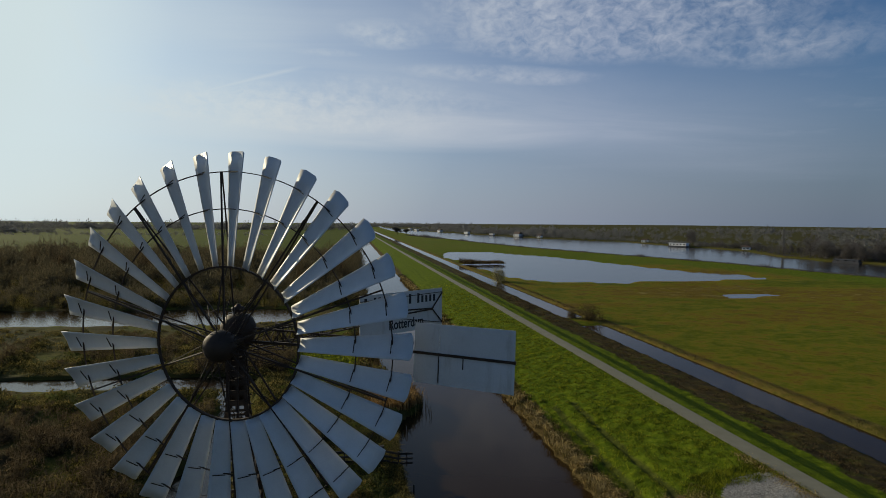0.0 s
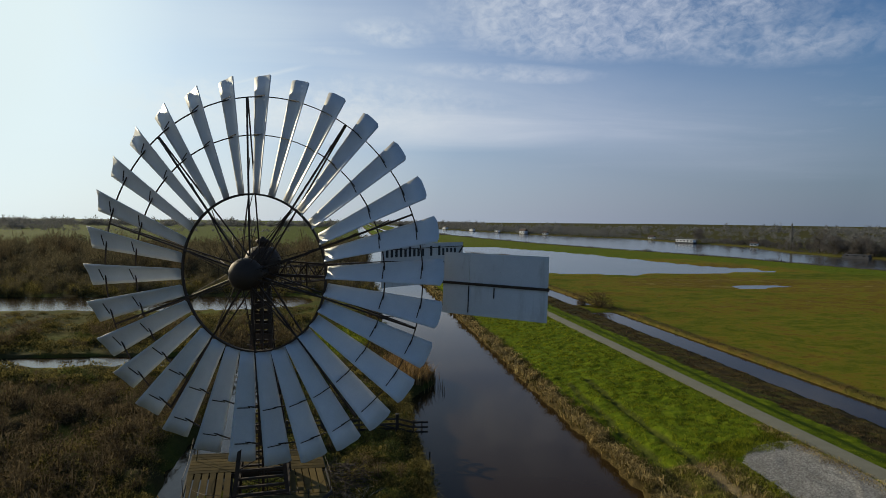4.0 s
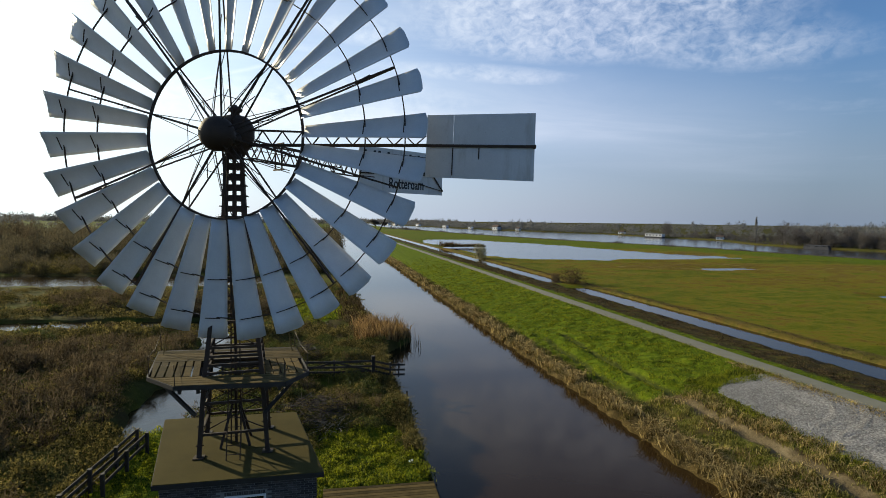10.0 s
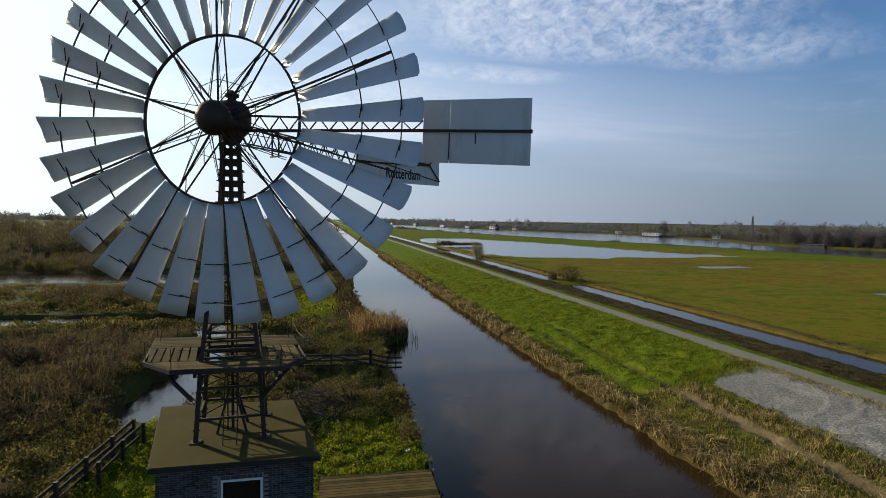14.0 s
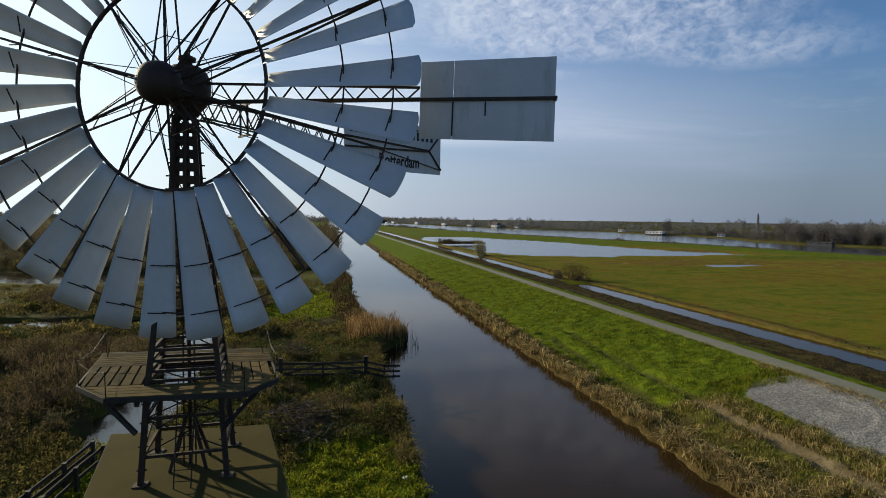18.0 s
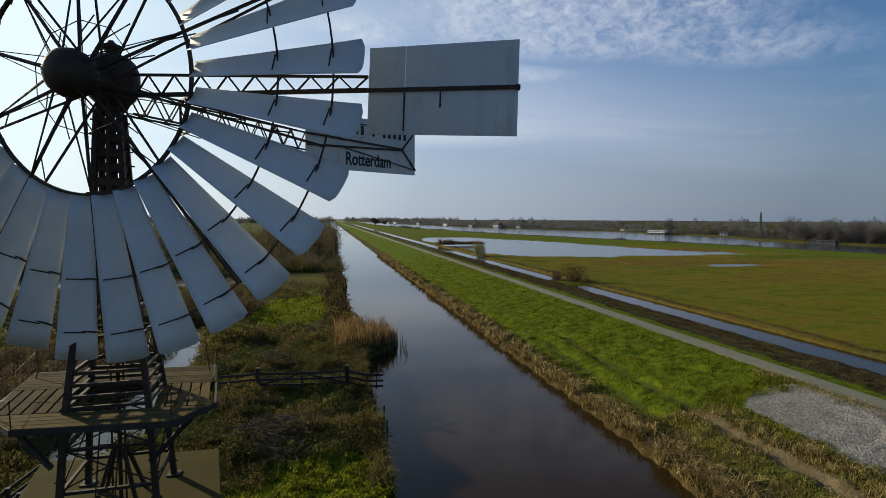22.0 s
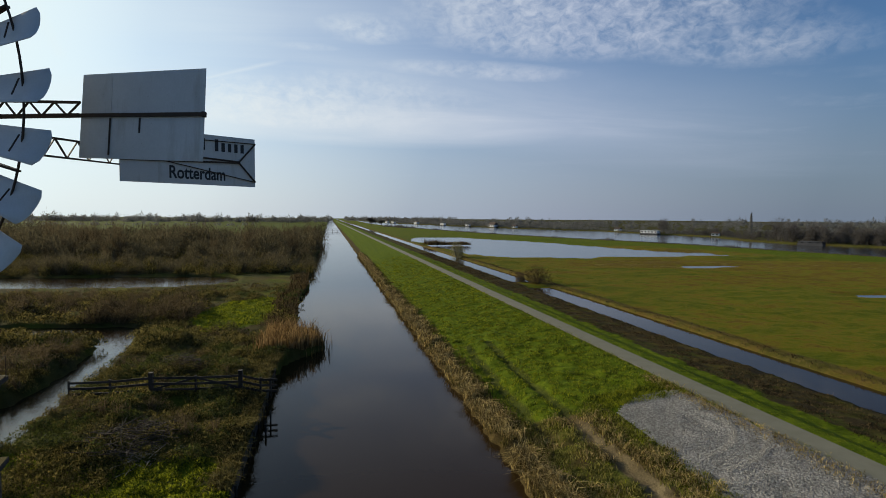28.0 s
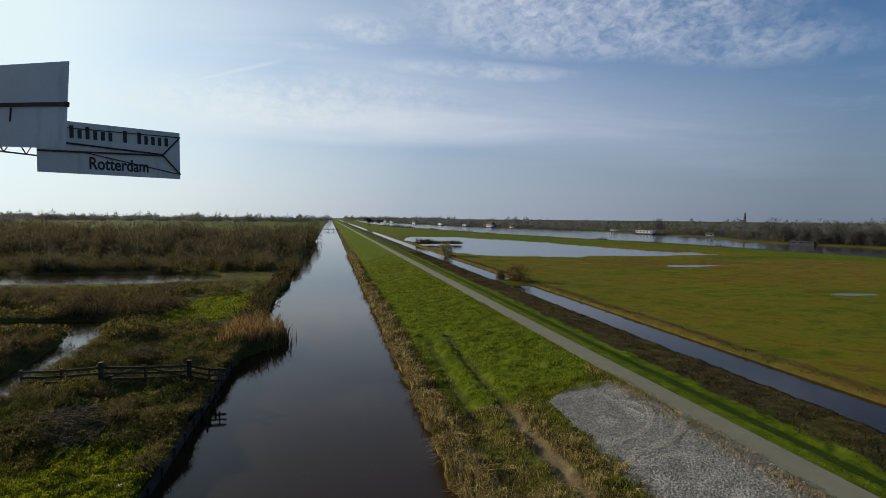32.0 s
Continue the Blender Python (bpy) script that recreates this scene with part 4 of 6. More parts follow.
for sx, ex in ((-1, -1.95), (1, 1.95)):
    for sy, ey in ((-0.42, 0.02), (1.9, 2.2)):
        s = Shape()
        s.beam((0.95 * sx + 0.05 + SLANT * sy * 0.4, sy, -1.05), (on_deck(ex, ey), ey, -0.10), 0.08, 0.10)
        part("strut", s, M_DARKWOOD, deck)
for k, (a, b) in enumerate(rim):
    s = Shape()
    s.rod((a * 0.98, b, 0.02), (a * 0.99, b, 0.62), 0.012)
    part("railing_post", s, M_IRON, deck)
for (a, b), (c, d) in zip(rim, rim[1:] + rim[:1]):
    s = Shape()
    m = ((a + c) / 2 * 0.985, (b + d) / 2, 0.48)
    s.rod((a * 0.99, b, 0.60), m, 0.006, 5)
    s.rod(m, (c * 0.99, d, 0.60), 0.006, 5)
    part("railing_wire", s, M_IRON, deck)
# leaning poles at the back corners
for sx in (-1, 1):
    s = Shape()
    s.rod((on_deck(2.10 * sx, 2.6), 2.6, 0.0), (on_deck(2.0 * sx, 3.0) , 3.0, 0.75), 0.018)
    s.rod((on_deck(2.0 * sx, 3.0), 3.0, 0.75), (on_deck(1.55 * sx, 3.2), 3.2, 0.85), 0.016)
    part("pole", s, M_WOOD, deck)

# ---- pump house under the tower ----
house = thing("pump_house", "low dark brick pump house with a mossy flat roof", "shed", (-1.90, 1.57, 0.72))
house.rotation_euler = (0, 0, radians(1.5))
HX, HY, HT = 2.03, 2.32, ROOF_Z - 0.72
s = Shape()
s.box((-HX - 0.15, -HY - 0.16, HT - 0.09), (HX + 0.15, HY + 0.16, HT - 0.004))
part("roof", s, M_ROOF, house)
s = Shape()
for lo, hi in (((-HX - 0.17, -HY - 0.18, HT - 0.15), (HX + 0.17, -HY - 0.162, HT - 0.02)), ((-HX - 0.17, HY + 0.162, HT - 0.15), (HX + 0.17, HY + 0.18, HT - 0.02)),
               ((-HX - 0.17, -HY - 0.162, HT - 0.15), (-HX - 0.152, HY + 0.162, HT - 0.02)), ((HX + 0.152, -HY - 0.162, HT - 0.15), (HX + 0.17, HY + 0.162, HT - 0.02))):
    s.box(lo, hi)
part("fascia", s, M_DARKWOOD, house)
wall_t = 0.22
WX0, WX1, WZ0, WZ1 = -0.40, 0.68, HT - 1.75, HT - 0.55
s = Shape()
s.box((-HX, -HY, 0), (WX0, -HY + wall_t, HT - 0.1)).box((WX1, -HY, 0), (HX, -HY + wall_t, HT - 0.1))
s.box((WX0, -HY, 0), (WX1, -HY + wall_t, WZ0)).box((WX0, -HY, WZ1), (WX1, -HY + wall_t, HT - 0.1))
front_wall = part("wall", s, M_MORTAR, house)
side_walls = []
for lo, hi in (((-HX, HY - wall_t, 0), (HX, HY, HT - 0.1)), ((-HX, -HY + wall_t, 0), (-HX + wall_t, HY - wall_t, HT - 0.1)),
               ((HX - wall_t, -HY + wall_t, 0), (HX, HY - wall_t, HT - 0.1))):
    s = Shape()
    s.box(lo, hi)
    side_walls.append(part("wall", s, M_MORTAR, house))
window = Shape()
for lo, hi in (((WX0, -HY - 0.02, WZ1 - 0.06), (WX1, -HY + 0.10, WZ1)), ((WX0, -HY - 0.02, WZ0), (WX1, -HY + 0.10, WZ0 + 0.06)),
               ((WX0, -HY - 0.02, WZ0 + 0.06), (WX0 + 0.055, -HY + 0.10, WZ1 - 0.06)), ((WX1 - 0.055, -HY - 0.02, WZ0 + 0.06), (WX1, -HY + 0.10, WZ1 - 0.06))):
    window.box(lo, hi)
win = part("window", window, M_WHITE, house, "white-painted window frame")
s = Shape()
s.box((WX0 + 0.056, -HY + 0.05, WZ0 + 0.061), (WX1 - 0.056, -HY + 0.062, WZ1 - 0.061))
part("pane", s, M_GLASS, win)
# small barred opening in the east wall
s = Shape()
s.box((HX - 0.02, -0.9, HT - 1.15), (HX + 0.012, -0.5, HT - 0.62))
vent = part("vent", s, M_GLASS, house)
for k in range(4):
    s = Shape()
    s.box((HX + 0.013, -0.86 + 0.1 * k, HT - 1.15), (HX + 0.03, -0.83 + 0.1 * k, HT - 0.62))
    part("bar", s, M_WHITE, vent)

# ---- timber works round the pump house ----


def post_and_rail(name, label, pts, post_h, rails, big=(), post_w=0.10, sink=0.25):
    """A fence along a line of posts, each post and rail a part."""
    root = thing(name, label, "fence", (pts[0][0], pts[0][1], 0))
    ox, oy = pts[0]
    tops = []
    for k, (x, y) in enumerate(pts):
        z = max(hgt(x, y), -0.6)
        base_z = z if z > 0.3 else 0.70
        w, h = (0.22, post_h + 0.18) if k in big else (post_w, post_h)
        s = Shape()
        s.beam((x - ox, y - oy, min(z, 0.4) - sink), (x - ox, y - oy, base_z + h), w, w)
        s.beam((x - ox, y - oy, base_z + h), (x - ox, y - oy, base_z + h + 0.03), w + 0.03, w + 0.03)
        part("post", s, M_DARKWOOD, root)
        tops.append(Vector((x - ox, y - oy, base_z)))
    for a, b in zip(tops[:-1], tops[1:]):
        side = (b - a).cross(E_U).normalized() * (post_w / 2 + 0.02)
        for r in rails:
            s = Shape()
            s.beam(a + E_U * r + side, b + E_U * r + side, 0.035, 0.13)
            part("rail", s, M_DARKWOOD, root)
    return root, tops


east_fence, tops = post_and_rail("timber_fence", "dark tarred timber fence with a braced gate across the bank",
                                 [(-6.6, 20.5), (-4.3, 20.1), (-2.0, 19.7), (0.4, 19.6), (2.9, 19.4), (4.0, 19.4)],
                                 1.05, (0.30, 0.62, 0.95), big=(2, 4))
s = Shape()
s.beam(tops[2] + Vector((0.1, -0.05, 0.3)), tops[3] + Vector((0, -0.05, 0.95)), 0.03, 0.10)
part("brace", s, M_DARKWOOD, east_fence)
s = Shape()
s.beam(tops[3] + Vector((0.0, -0.05, 0.95)), tops[4] + Vector((-0.1, -0.05, 0.3)), 0.03, 0.10)
part("brace", s, M_DARKWOOD, east_fence)
for r in (0.30, 0.62, 0.95):
    s = Shape()
    s.beam(tops[5] + Vector((0, -0.07, r)), tops[5] + Vector((0.95, -0.07, r - 0.02)), 0.035, 0.13)
    part("rail", s, M_DARKWOOD, east_fence)
s = Shape()
s.beam(tops[5] + Vector((0.55, -0.03, 0.1)), tops[5] + Vector((0.55, -0.03, 1.05)), 0.08, 0.08)
part("post", s, M_DARKWOOD, east_fence)
post_and_rail("timber_fence", "weathered dark timber fence beside the marsh channel",
              [(-8.05, 9.9), (-8.2, 8.0), (-8.4, 6.1), (-8.55, 4.2), (-8.7, 2.3), (-8.85, 0.4), (-9.0, -1.5)], 1.0, (0.30, 0.60, 0.90), post_w=0.12)
post_and_rail("timber_fence", "second weathered dark timber fence beside the marsh channel",
              [(-7.55, 9.6), (-7.7, 7.7), (-7.85, 5.8)], 0.95, (0.45, 0.85), post_w=0.12)

# timber edging along the canal
edging = thing("canal_edging", "dark timber edging holding the canal bank", "retaining wall", (4.65, 10, 0))
for k in range(22):
    y0, y1 = -9.0 + 1.8 * k, -9.0 + 1.8 * (k + 1) - 0.01
    s = Shape()
    s.beam((4.72 - SHEAR * y0 - 4.65, y0 - 10, 0.07), (4.72 - SHEAR * y1 - 4.65, y1 - 10, 0.07), 0.05, 1.0)
    part("board", s, M_DARKWOOD, edging)
    s = Shape()
    s.rod((4.80 - SHEAR * y0 - 4.65, y0 - 10, -0.6), (4.80 - SHEAR * y0 - 4.65, y0 - 10, 0.50 + 0.08 * math.sin(k * 3.1)), 0.05, 7)
    part("stake", s, M_DARKWOOD, edging)
# leaning mooring poles off the bank
for k, (dx, dy, h) in enumerate(((5.25, 15.2, 0.55), (5.15, 16.0, 0.5), (5.3, 17.1, 0.6))):
    s = Shape()
    s.rod((dx - SHEAR * dy, dy, -0.7), (dx - SHEAR * dy, dy + 0.04, h), 0.05)
    o = part("mooring_post", s, M_DARKWOOD)
    tagged(o, "short dark timber mooring post standing in the canal", "post", group="mooring posts")
bol = thing("bollard", "small white-capped bollard on the timber bank", "bollard", (3.82, 6.75, 0.70))
s = Shape()
s.lathe([(-0.1, 0.06), (0.16, 0.05)], (0, 0, 0), E_U, 12)
part("shaft", s, M_DARKWOOD, bol)
s = Shape()
s.lathe([(0.16, 0.11), (0.18, 0.13), (0.20, 0.125), (0.215, 0.03)], (0, 0, 0), E_U, 14)
part("cap", s, M_WHITE, bol, "white cap", True)
landing = thing("landing_stage", "weathered brown plank landing beside the pump house", "deck", (0.2, 1.2, 0.86))
for k in range(18):
    s = Shape()
    y = k * 0.2
    s.box((0.0, y, 0), (4.25, y + 0.18, 0.05))
    part("plank", s, M_WOOD, landing)
for x in (0.3, 2.0, 3.7):
    s = Shape()
    s.box((x, 0, -0.25), (x + 0.12, 3.58, -0.002))
    part("bearer", s, M_DARKWOOD, landing)

# ---- vegetation as loose stuff ----
rng = np.random.default_rng(7)


def fast_mesh(name, verts, tris, material):
    me = bpy.data.meshes.new(name)
    me.vertices.add(len(verts))
    me.vertices.foreach_set("co", np.ascontiguousarray(verts, np.float32).ravel())
    me.loops.add(tris.size)
    me.loops.foreach_set("vertex_index", np.ascontiguousarray(tris, np.int32).ravel())
    me.polygons.add(len(tris))
    me.polygons.foreach_set("loop_start", np.arange(0, tris.size, 3, dtype=np.int32))
    me.polygons.foreach_set("loop_total", np.full(len(tris), 3, np.int32))
    me.materials.append(material)
    me.update(calc_edges=True)
    return me


def blades(x, y, z, h, w, lean, bend=0.5):
    """Bent blades: two segments each, rooted at x, y, z."""
    n = len(x)
    a = rng.uniform(0, 2 * np.pi, n)
    f = rng.uniform(0, 2 * np.pi, n)
    ca, sa = np.cos(a) * w / 2, np.sin(a) * w / 2
    lx, ly = np.cos(f) * lean * h, np.sin(f) * lean * h
    p0 = np.stack([x - ca, y - sa, z], -1)
    p1 = np.stack([x + ca, y + sa, z], -1)
    m0 = np.stack([x - ca * 0.7 + lx * bend * 0.4, y - sa * 0.7 + ly * bend * 0.4, z + h * 0.6], -1)
    m1 = np.stack([x + ca * 0.7 + lx * bend * 0.4, y + sa * 0.7 + ly * bend * 0.4, z + h * 0.6], -1)
    tp = np.stack([x + lx, y + ly, z + h * np.sqrt(np.maximum(1 - (lean * 0.7) ** 2, 0.1))], -1)
    v = np.stack([p0, p1, m0, m1, tp], 1).reshape(-1, 3)
    o = (np.arange(n) * 5)[:, None]
    t = np.concatenate([o + [0, 1, 3], o + [0, 3, 2], o + [2, 3, 4]], 1).reshape(-1, 3)
    return v, t


def stuff(name, label, category, sets, material):
    vs, ts, o = [], [], 0
    for v, t in sets:
        vs.append(v)
        ts.append(t + o)
        o += len(v)
    ob = new(name, fast_mesh(name, np.concatenate(vs), np.concatenate(ts), material))
    return tagged(ob, label, category, kind="stuff")


def clumps(n, x0, x1, y0, y1, per, spread, keep=None, power=1.0):
    """Points in clumps; y is drawn denser towards y0 where power is over 1. x is sheared with the dike."""
    y = y0 + (y1 - y0) * rng.uniform(0, 1, n) ** power
    u = rng.uniform(x0, x1, n)
    if keep is not None:
        ok = keep(u - SHEAR * y, y)
        u, y = u[ok], y[ok]
    size = rng.uniform(0.5, 1.3, len(u))
    u, y, size = np.repeat(u, per), np.repeat(y, per), np.repeat(size, per)
    y = y + rng.normal(0, spread, len(y)) * size
    x = u + rng.normal(0, spread, len(y)) * size - SHEAR * y
    return x, y, size


def dense_grass(n, u0, u1, y0, y1, h0, h1, w, per=12, spread=0.16, power=1.6, keep=None, lean=(0.2, 0.9)):
    x, y, size = clumps(n, u0, u1, y0, y1, per, spread, keep, power)
    z = height(x, y)
    ok = z > 0.05
    x, y, z, size = x[ok], y[ok], z[ok], size[ok]
    m = len(x)
    far = 1 + np.maximum(y - 15, 0) / 45
    return blades(x, y, z - 0.02, rng.uniform(h0, h1, m) * size, w * far * rng.uniform(0.6, 1.2, m), rng.uniform(*lean, m))


def off_path(x, y):
    u = x + SHEAR * y
    return (u < 27.35) | (u > 29.3)


def not_gravel(x, y):
    u = x + SHEAR * y
    return off_path(x, y) & ~((u > 22.6) & (u < 27.9) & (y < 14.2))


def east_green(x, y):
    w = wobble(x, y, 0.5, 1.0)
    return not_gravel(x, y) & off_track(x, y) & ((y > 12.5 - (x - 21) * 0.2 + w) | (rng.uniform(0, 1, len(x)) < 0.42))


def off_track(x, y):
    """False on the bare wheel tracks at the foot of the dike."""
    u = x + SHEAR * y
    return ~((np.abs(u - 20.65) < 0.40) & (y < 13.5)) & ~((rut(u, y) > 0.6) & (y > 11) & (y < 31) & (rng.uniform(0, 1, len(x)) < 0.75))


stuff("grass", "green winter grass in tufts on the dike", "grass",
      [dense_grass(12000, 17.7, 27.4, -6, 130, 0.06, 0.17, 0.036, 13, 0.12, 1.75, lambda x, y: east_green(x, y) & (lumps(x, y, 0.62, 1) > 0.16) & (lumps(x, y, 3.1, 15) > 0.14) & (rng.uniform(0, 1, len(x)) < np.clip((125 - y) / 65, 0, 1))),
       dense_grass(900, 29.2, 30.0, -4, 110, 0.03, 0.07, 0.035, 10, 0.14, 1.6, off_path),
       dense_grass(1200, 30.3, 34.8, -4, 110, 0.02, 0.05, 0.035, 10, 0.14, 1.6, off_path),
       dense_grass(700, 22.3, 27.5, 12.6, 14.6, 0.10, 0.24, 0.03, 10, 0.12, 1.0, off_path),
       dense_grass(500, 22.0, 22.7, -8, 13.5, 0.10, 0.24, 0.03, 10, 0.12, 1.0, None),
       dense_grass(500, 27.2, 27.7, -8, 40, 0.06, 0.14, 0.03, 9, 0.10, 1.0, None)], M_GRASS)


def lawn_keep(x, y):
    return (hgt_ok(x, y)) & (y < 10.4 + 0.25 * x + 0.5 * wobble(x, y, 0.5, 1.0)) & ~((x < 4.6) & (x > 0.1) & (y < 4.95) & (y > 1.1))


def hgt_ok(x, y):
    return height(x, y) > 0.3


def glade_keep(x, y):
    return ((x + 3.0 - 0.06 * (y - 48)) / 4.6) ** 2 + ((y - 51) / 11.0) ** 2 < 1 + 0.4 * wobble(x, y, 0.5, 1.0)


def not_house(x, y):
    return ~((x > -4.7) & (x < -0.0) & (y > -1.0) & (y < 4.2))


stuff("grass", "bright mown grass on the marsh bank", "grass",
      [dense_grass(2400, -0.2, 4.7, -8, 13.5, 0.05, 0.13, 0.030, 14, 0.13, 1.0, lambda x, y: lawn_keep(x, y) & not_house(x, y)),
       dense_grass(1300, -4.6, 0.2, 4.2, 11.5, 0.06, 0.16, 0.035, 13, 0.14, 1.0, not_house),
       dense_grass(1500, -8.8, -4.4, -8, 13.0, 0.05, 0.13, 0.035, 12, 0.13, 1.0, lambda x, y: hgt_ok(x, y)),
       dense_grass(2600, -8.5, 3.5, 37, 64, 0.10, 0.24, 0.05, 10, 0.2, 1.0, glade_keep)], M_GRASS)

# dry reed litter along both banks of the dike
stuff("reed_litter", "flattened straw-coloured dead reed along the canal bank", "reeds",
      [dense_grass(2200, 16.45, 18.0, -8, 150, 0.35, 0.9, 0.045, 26, 0.14, 1.9, lambda x, y: (lumps(x, y, 0.9, 4) > 0.42) & (x + SHEAR * y < 17.0 + 1.1 * lumps(x, y, 2.5, 6)), (0.9, 1.5)),
       dense_grass(1500, 17.6, 22.5, -8, 13, 0.15, 0.45, 0.032, 14, 0.16, 1.0, lambda x, y: not_gravel(x, y) & off_track(x, y) & (lumps(x, y, 1.2, 9) > 0.50), (0.9, 1.4)),
       dense_grass(900, 26.6, 27.4, -8, 16, 0.10, 0.25, 0.03, 8, 0.2, 1.0, None, (0.5, 1.2))], M_REED)
stuff("bank_herbs", "olive and brown plants between the reed on the bank", "bank plants",
      [dense_grass(1100, 16.4, 18.2, -8, 150, 0.2, 0.5, 0.05, 14, 0.18, 1.9, None, (0.5, 1.3)),
       dense_grass(900, 4.1, 4.95, 8, 31, 0.25, 0.6, 0.05, 14, 0.16, 1.0, None, (0.7, 1.5))], M_HERB)
stuff("dry_grass", "yellowed rough grass beside the wheel track", "grass",
      [dense_grass(2300, 17.6, 22.6, -8, 13.5, 0.10, 0.28, 0.04, 12, 0.16, 1.0, lambda x, y: not_gravel(x, y) & off_track(x, y) & (lumps(x, y, 0.9, 10) > 0.35), (0.5, 1.3))], M_DRYGRASS)
stuff("dead_reed", "brown dead reed on the foot of the dike by the ditch", "reeds",
      [dense_grass(3300, 34.6, 38.9, 0, 150, 0.07, 0.22, 0.045, 9, 0.22, 1.5, lambda x, y: lumps(x, y, 0.8, 5) > 0.35, (1.0, 1.5)),
       dense_grass(600, 44.0, 45.2, 0, 140, 0.08, 0.22, 0.04, 8, 0.25, 1.5, None, (0.5, 1.2))], M_REEDDARK)


def clear_water(x, y):
    """False on the near side of the channels, where low banks leave the water open to view."""
    return ~((x < -13) & (np.abs(y - 40.6) < 1.2)) & ~((x < -17) & (np.abs(y - 75.5) < 1.5))


def marsh_keep(x, y):
    u = x + SHEAR * y
    open_bank = (seg_dist(x, y, CHANNELS[0][0]) > 2.3) & (seg_dist(x, y, CHANNELS[1][0]) > 1.65)
    return open_bank & clear_water(x, y) & (u < left_edge(y) - 0.2) & hgt_ok(x, y) & not_house(x, y) & ~glade_keep(x, y) & ~((x > -0.5) & (y < 10.2 + 0.25 * x)) & ~((x > -8.4) & (x < -4) & (y < 12.5))




def leaf_clump(seed, n, wide, h, leaf):
    """A low dome of small tilted leaves and stems."""
    g = np.random.default_rng(seed)
    a, f = g.uniform(0, 6.283, n), np.sqrt(g.uniform(0, 1, n))
    lump = 1 + 0.35 * np.sin(3 * a + seed) * f
    c = np.stack([np.cos(a) * f * wide * lump, np.sin(a) * f * wide * lump, h * (1 - f ** 2.2) * g.uniform(0.35, 1.1, n) + 0.03], -1)
    p, q = g.normal(0, 1, (n, 3)), g.normal(0, 1, (n, 3))
    p[:, 2] = np.abs(p[:, 2]) + 0.3
    p /= np.linalg.norm(p, axis=1, keepdims=True)
    q = np.cross(p, q)
    q /= np.linalg.norm(q, axis=1, keepdims=True)
    k = leaf * g.uniform(0.6, 1.5, (n, 1))
    v = np.stack([c - q * k * 0.45, c + q * k * 0.45, c + p * k * 1.5], 1).reshape(-1, 3)
    v[:, 2] = np.maximum(v[:, 2], 0)
    return v, np.arange(3 * n).reshape(-1, 3)


def spread_out(kinds, xs, ys, zs, sc):
    """Many turned and scaled copies of a few loose meshes, joined."""
    vs, ts, o = [], [], 0
    for i, (x, y, z, k) in enumerate(zip(xs, ys, zs, sc)):
        v, t = kinds[i % len(kinds)]
        a = rng.uniform(0, 6.283)
        c, s_ = math.cos(a) * k, math.sin(a) * k
        vs.append(np.stack([v[:, 0] * c - v[:, 1] * s_ + x, v[:, 0] * s_ + v[:, 1] * c + y, v[:, 2] * k * rng.uniform(0.7, 1.3) + z], -1))
        ts.append(t + o)
        o += len(v)
    return np.concatenate(vs), np.concatenate(ts)


def scatter(n, x0, x1, y0, y1, keep, power=1.0):
    y = y0 + (y1 - y0) * rng.uniform(0, 1, n) ** power
    x = rng.uniform(x0, x1, n)
    ok = keep(x, y)
    return x[ok], y[ok], np.maximum(height(x[ok], y[ok]), 0) - 0.03


CLUMP = [leaf_clump(20 + k, 165, 0.62, 0.50, 0.064) for k in range(5)]
TUFT = [leaf_clump(26 + k, 64, 0.30, 0.20, 0.050) for k in range(4)]
WIDE = [leaf_clump(30 + k, 175, 1.25, 0.75, 0.125) for k in range(5)]


def patch(lo, hi, s, seed):
    return lambda x, y: marsh_keep(x, y) & (wobble(x, y, s, seed) > lo) & (wobble(x, y, s, seed) < hi)


near_h = scatter(1250, -13, 4.4, 10.4, 36, patch(-0.35, 2, 0.55, 1.0), 1.0)
far_h = scatter(1700, -70, 4.0, 34, 77, patch(-0.45, 2, 0.3, 1.0), 1.2)
west_h = scatter(420, -22, -10.5, -8, 40, patch(-0.1, 2, 0.3, 4.0), 1.0)
nook_h = scatter(330, -14.5, -8.4, -6, 17, marsh_keep)
back_h = scatter(110, -4.6, -0.4, 8.5, 12.5, lambda x, y: hgt_ok(x, y))
stuff("marsh_herbs", "olive and brown marsh plants in uneven clumps", "marsh plants",
      [spread_out(CLUMP, *near_h, rng.uniform(0.4, 1.0, len(near_h[0]))), spread_out(WIDE, *far_h, rng.uniform(0.5, 1.1, len(far_h[0])) * np.interp(far_h[1], [62, 76], [1.0, 0.35])),
       spread_out(CLUMP, *nook_h, rng.uniform(0.6, 1.3, len(nook_h[0]))), spread_out(CLUMP, *back_h, rng.uniform(0.4, 0.9, len(back_h[0]))),
       spread_out(CLUMP, *west_h, rng.uniform(0.8, 1.5, len(west_h[0])) * np.interp(west_h[1], [30, 39], [1.0, 0.4])),
       dense_grass(1800, -62, 5, -6, 78, 0.18, 0.45, 0.05, 10, 0.3, 1.35, marsh_keep, (0.4, 1.2))], M_HERB)
lawn_c = scatter(1700, 0.0, 4.6, -8, 12.5, lambda x, y: lawn_keep(x, y) & not_house(x, y) & (x + SHEAR * y < 4.6) & (lumps(x, y, 0.8, 22) > 0.30))
side_c = scatter(700, -8.6, -4.5, -8, 12.8, lambda x, y: hgt_ok(x, y) & not_house(x, y) & (lumps(x, y, 0.9, 23) > 0.3))
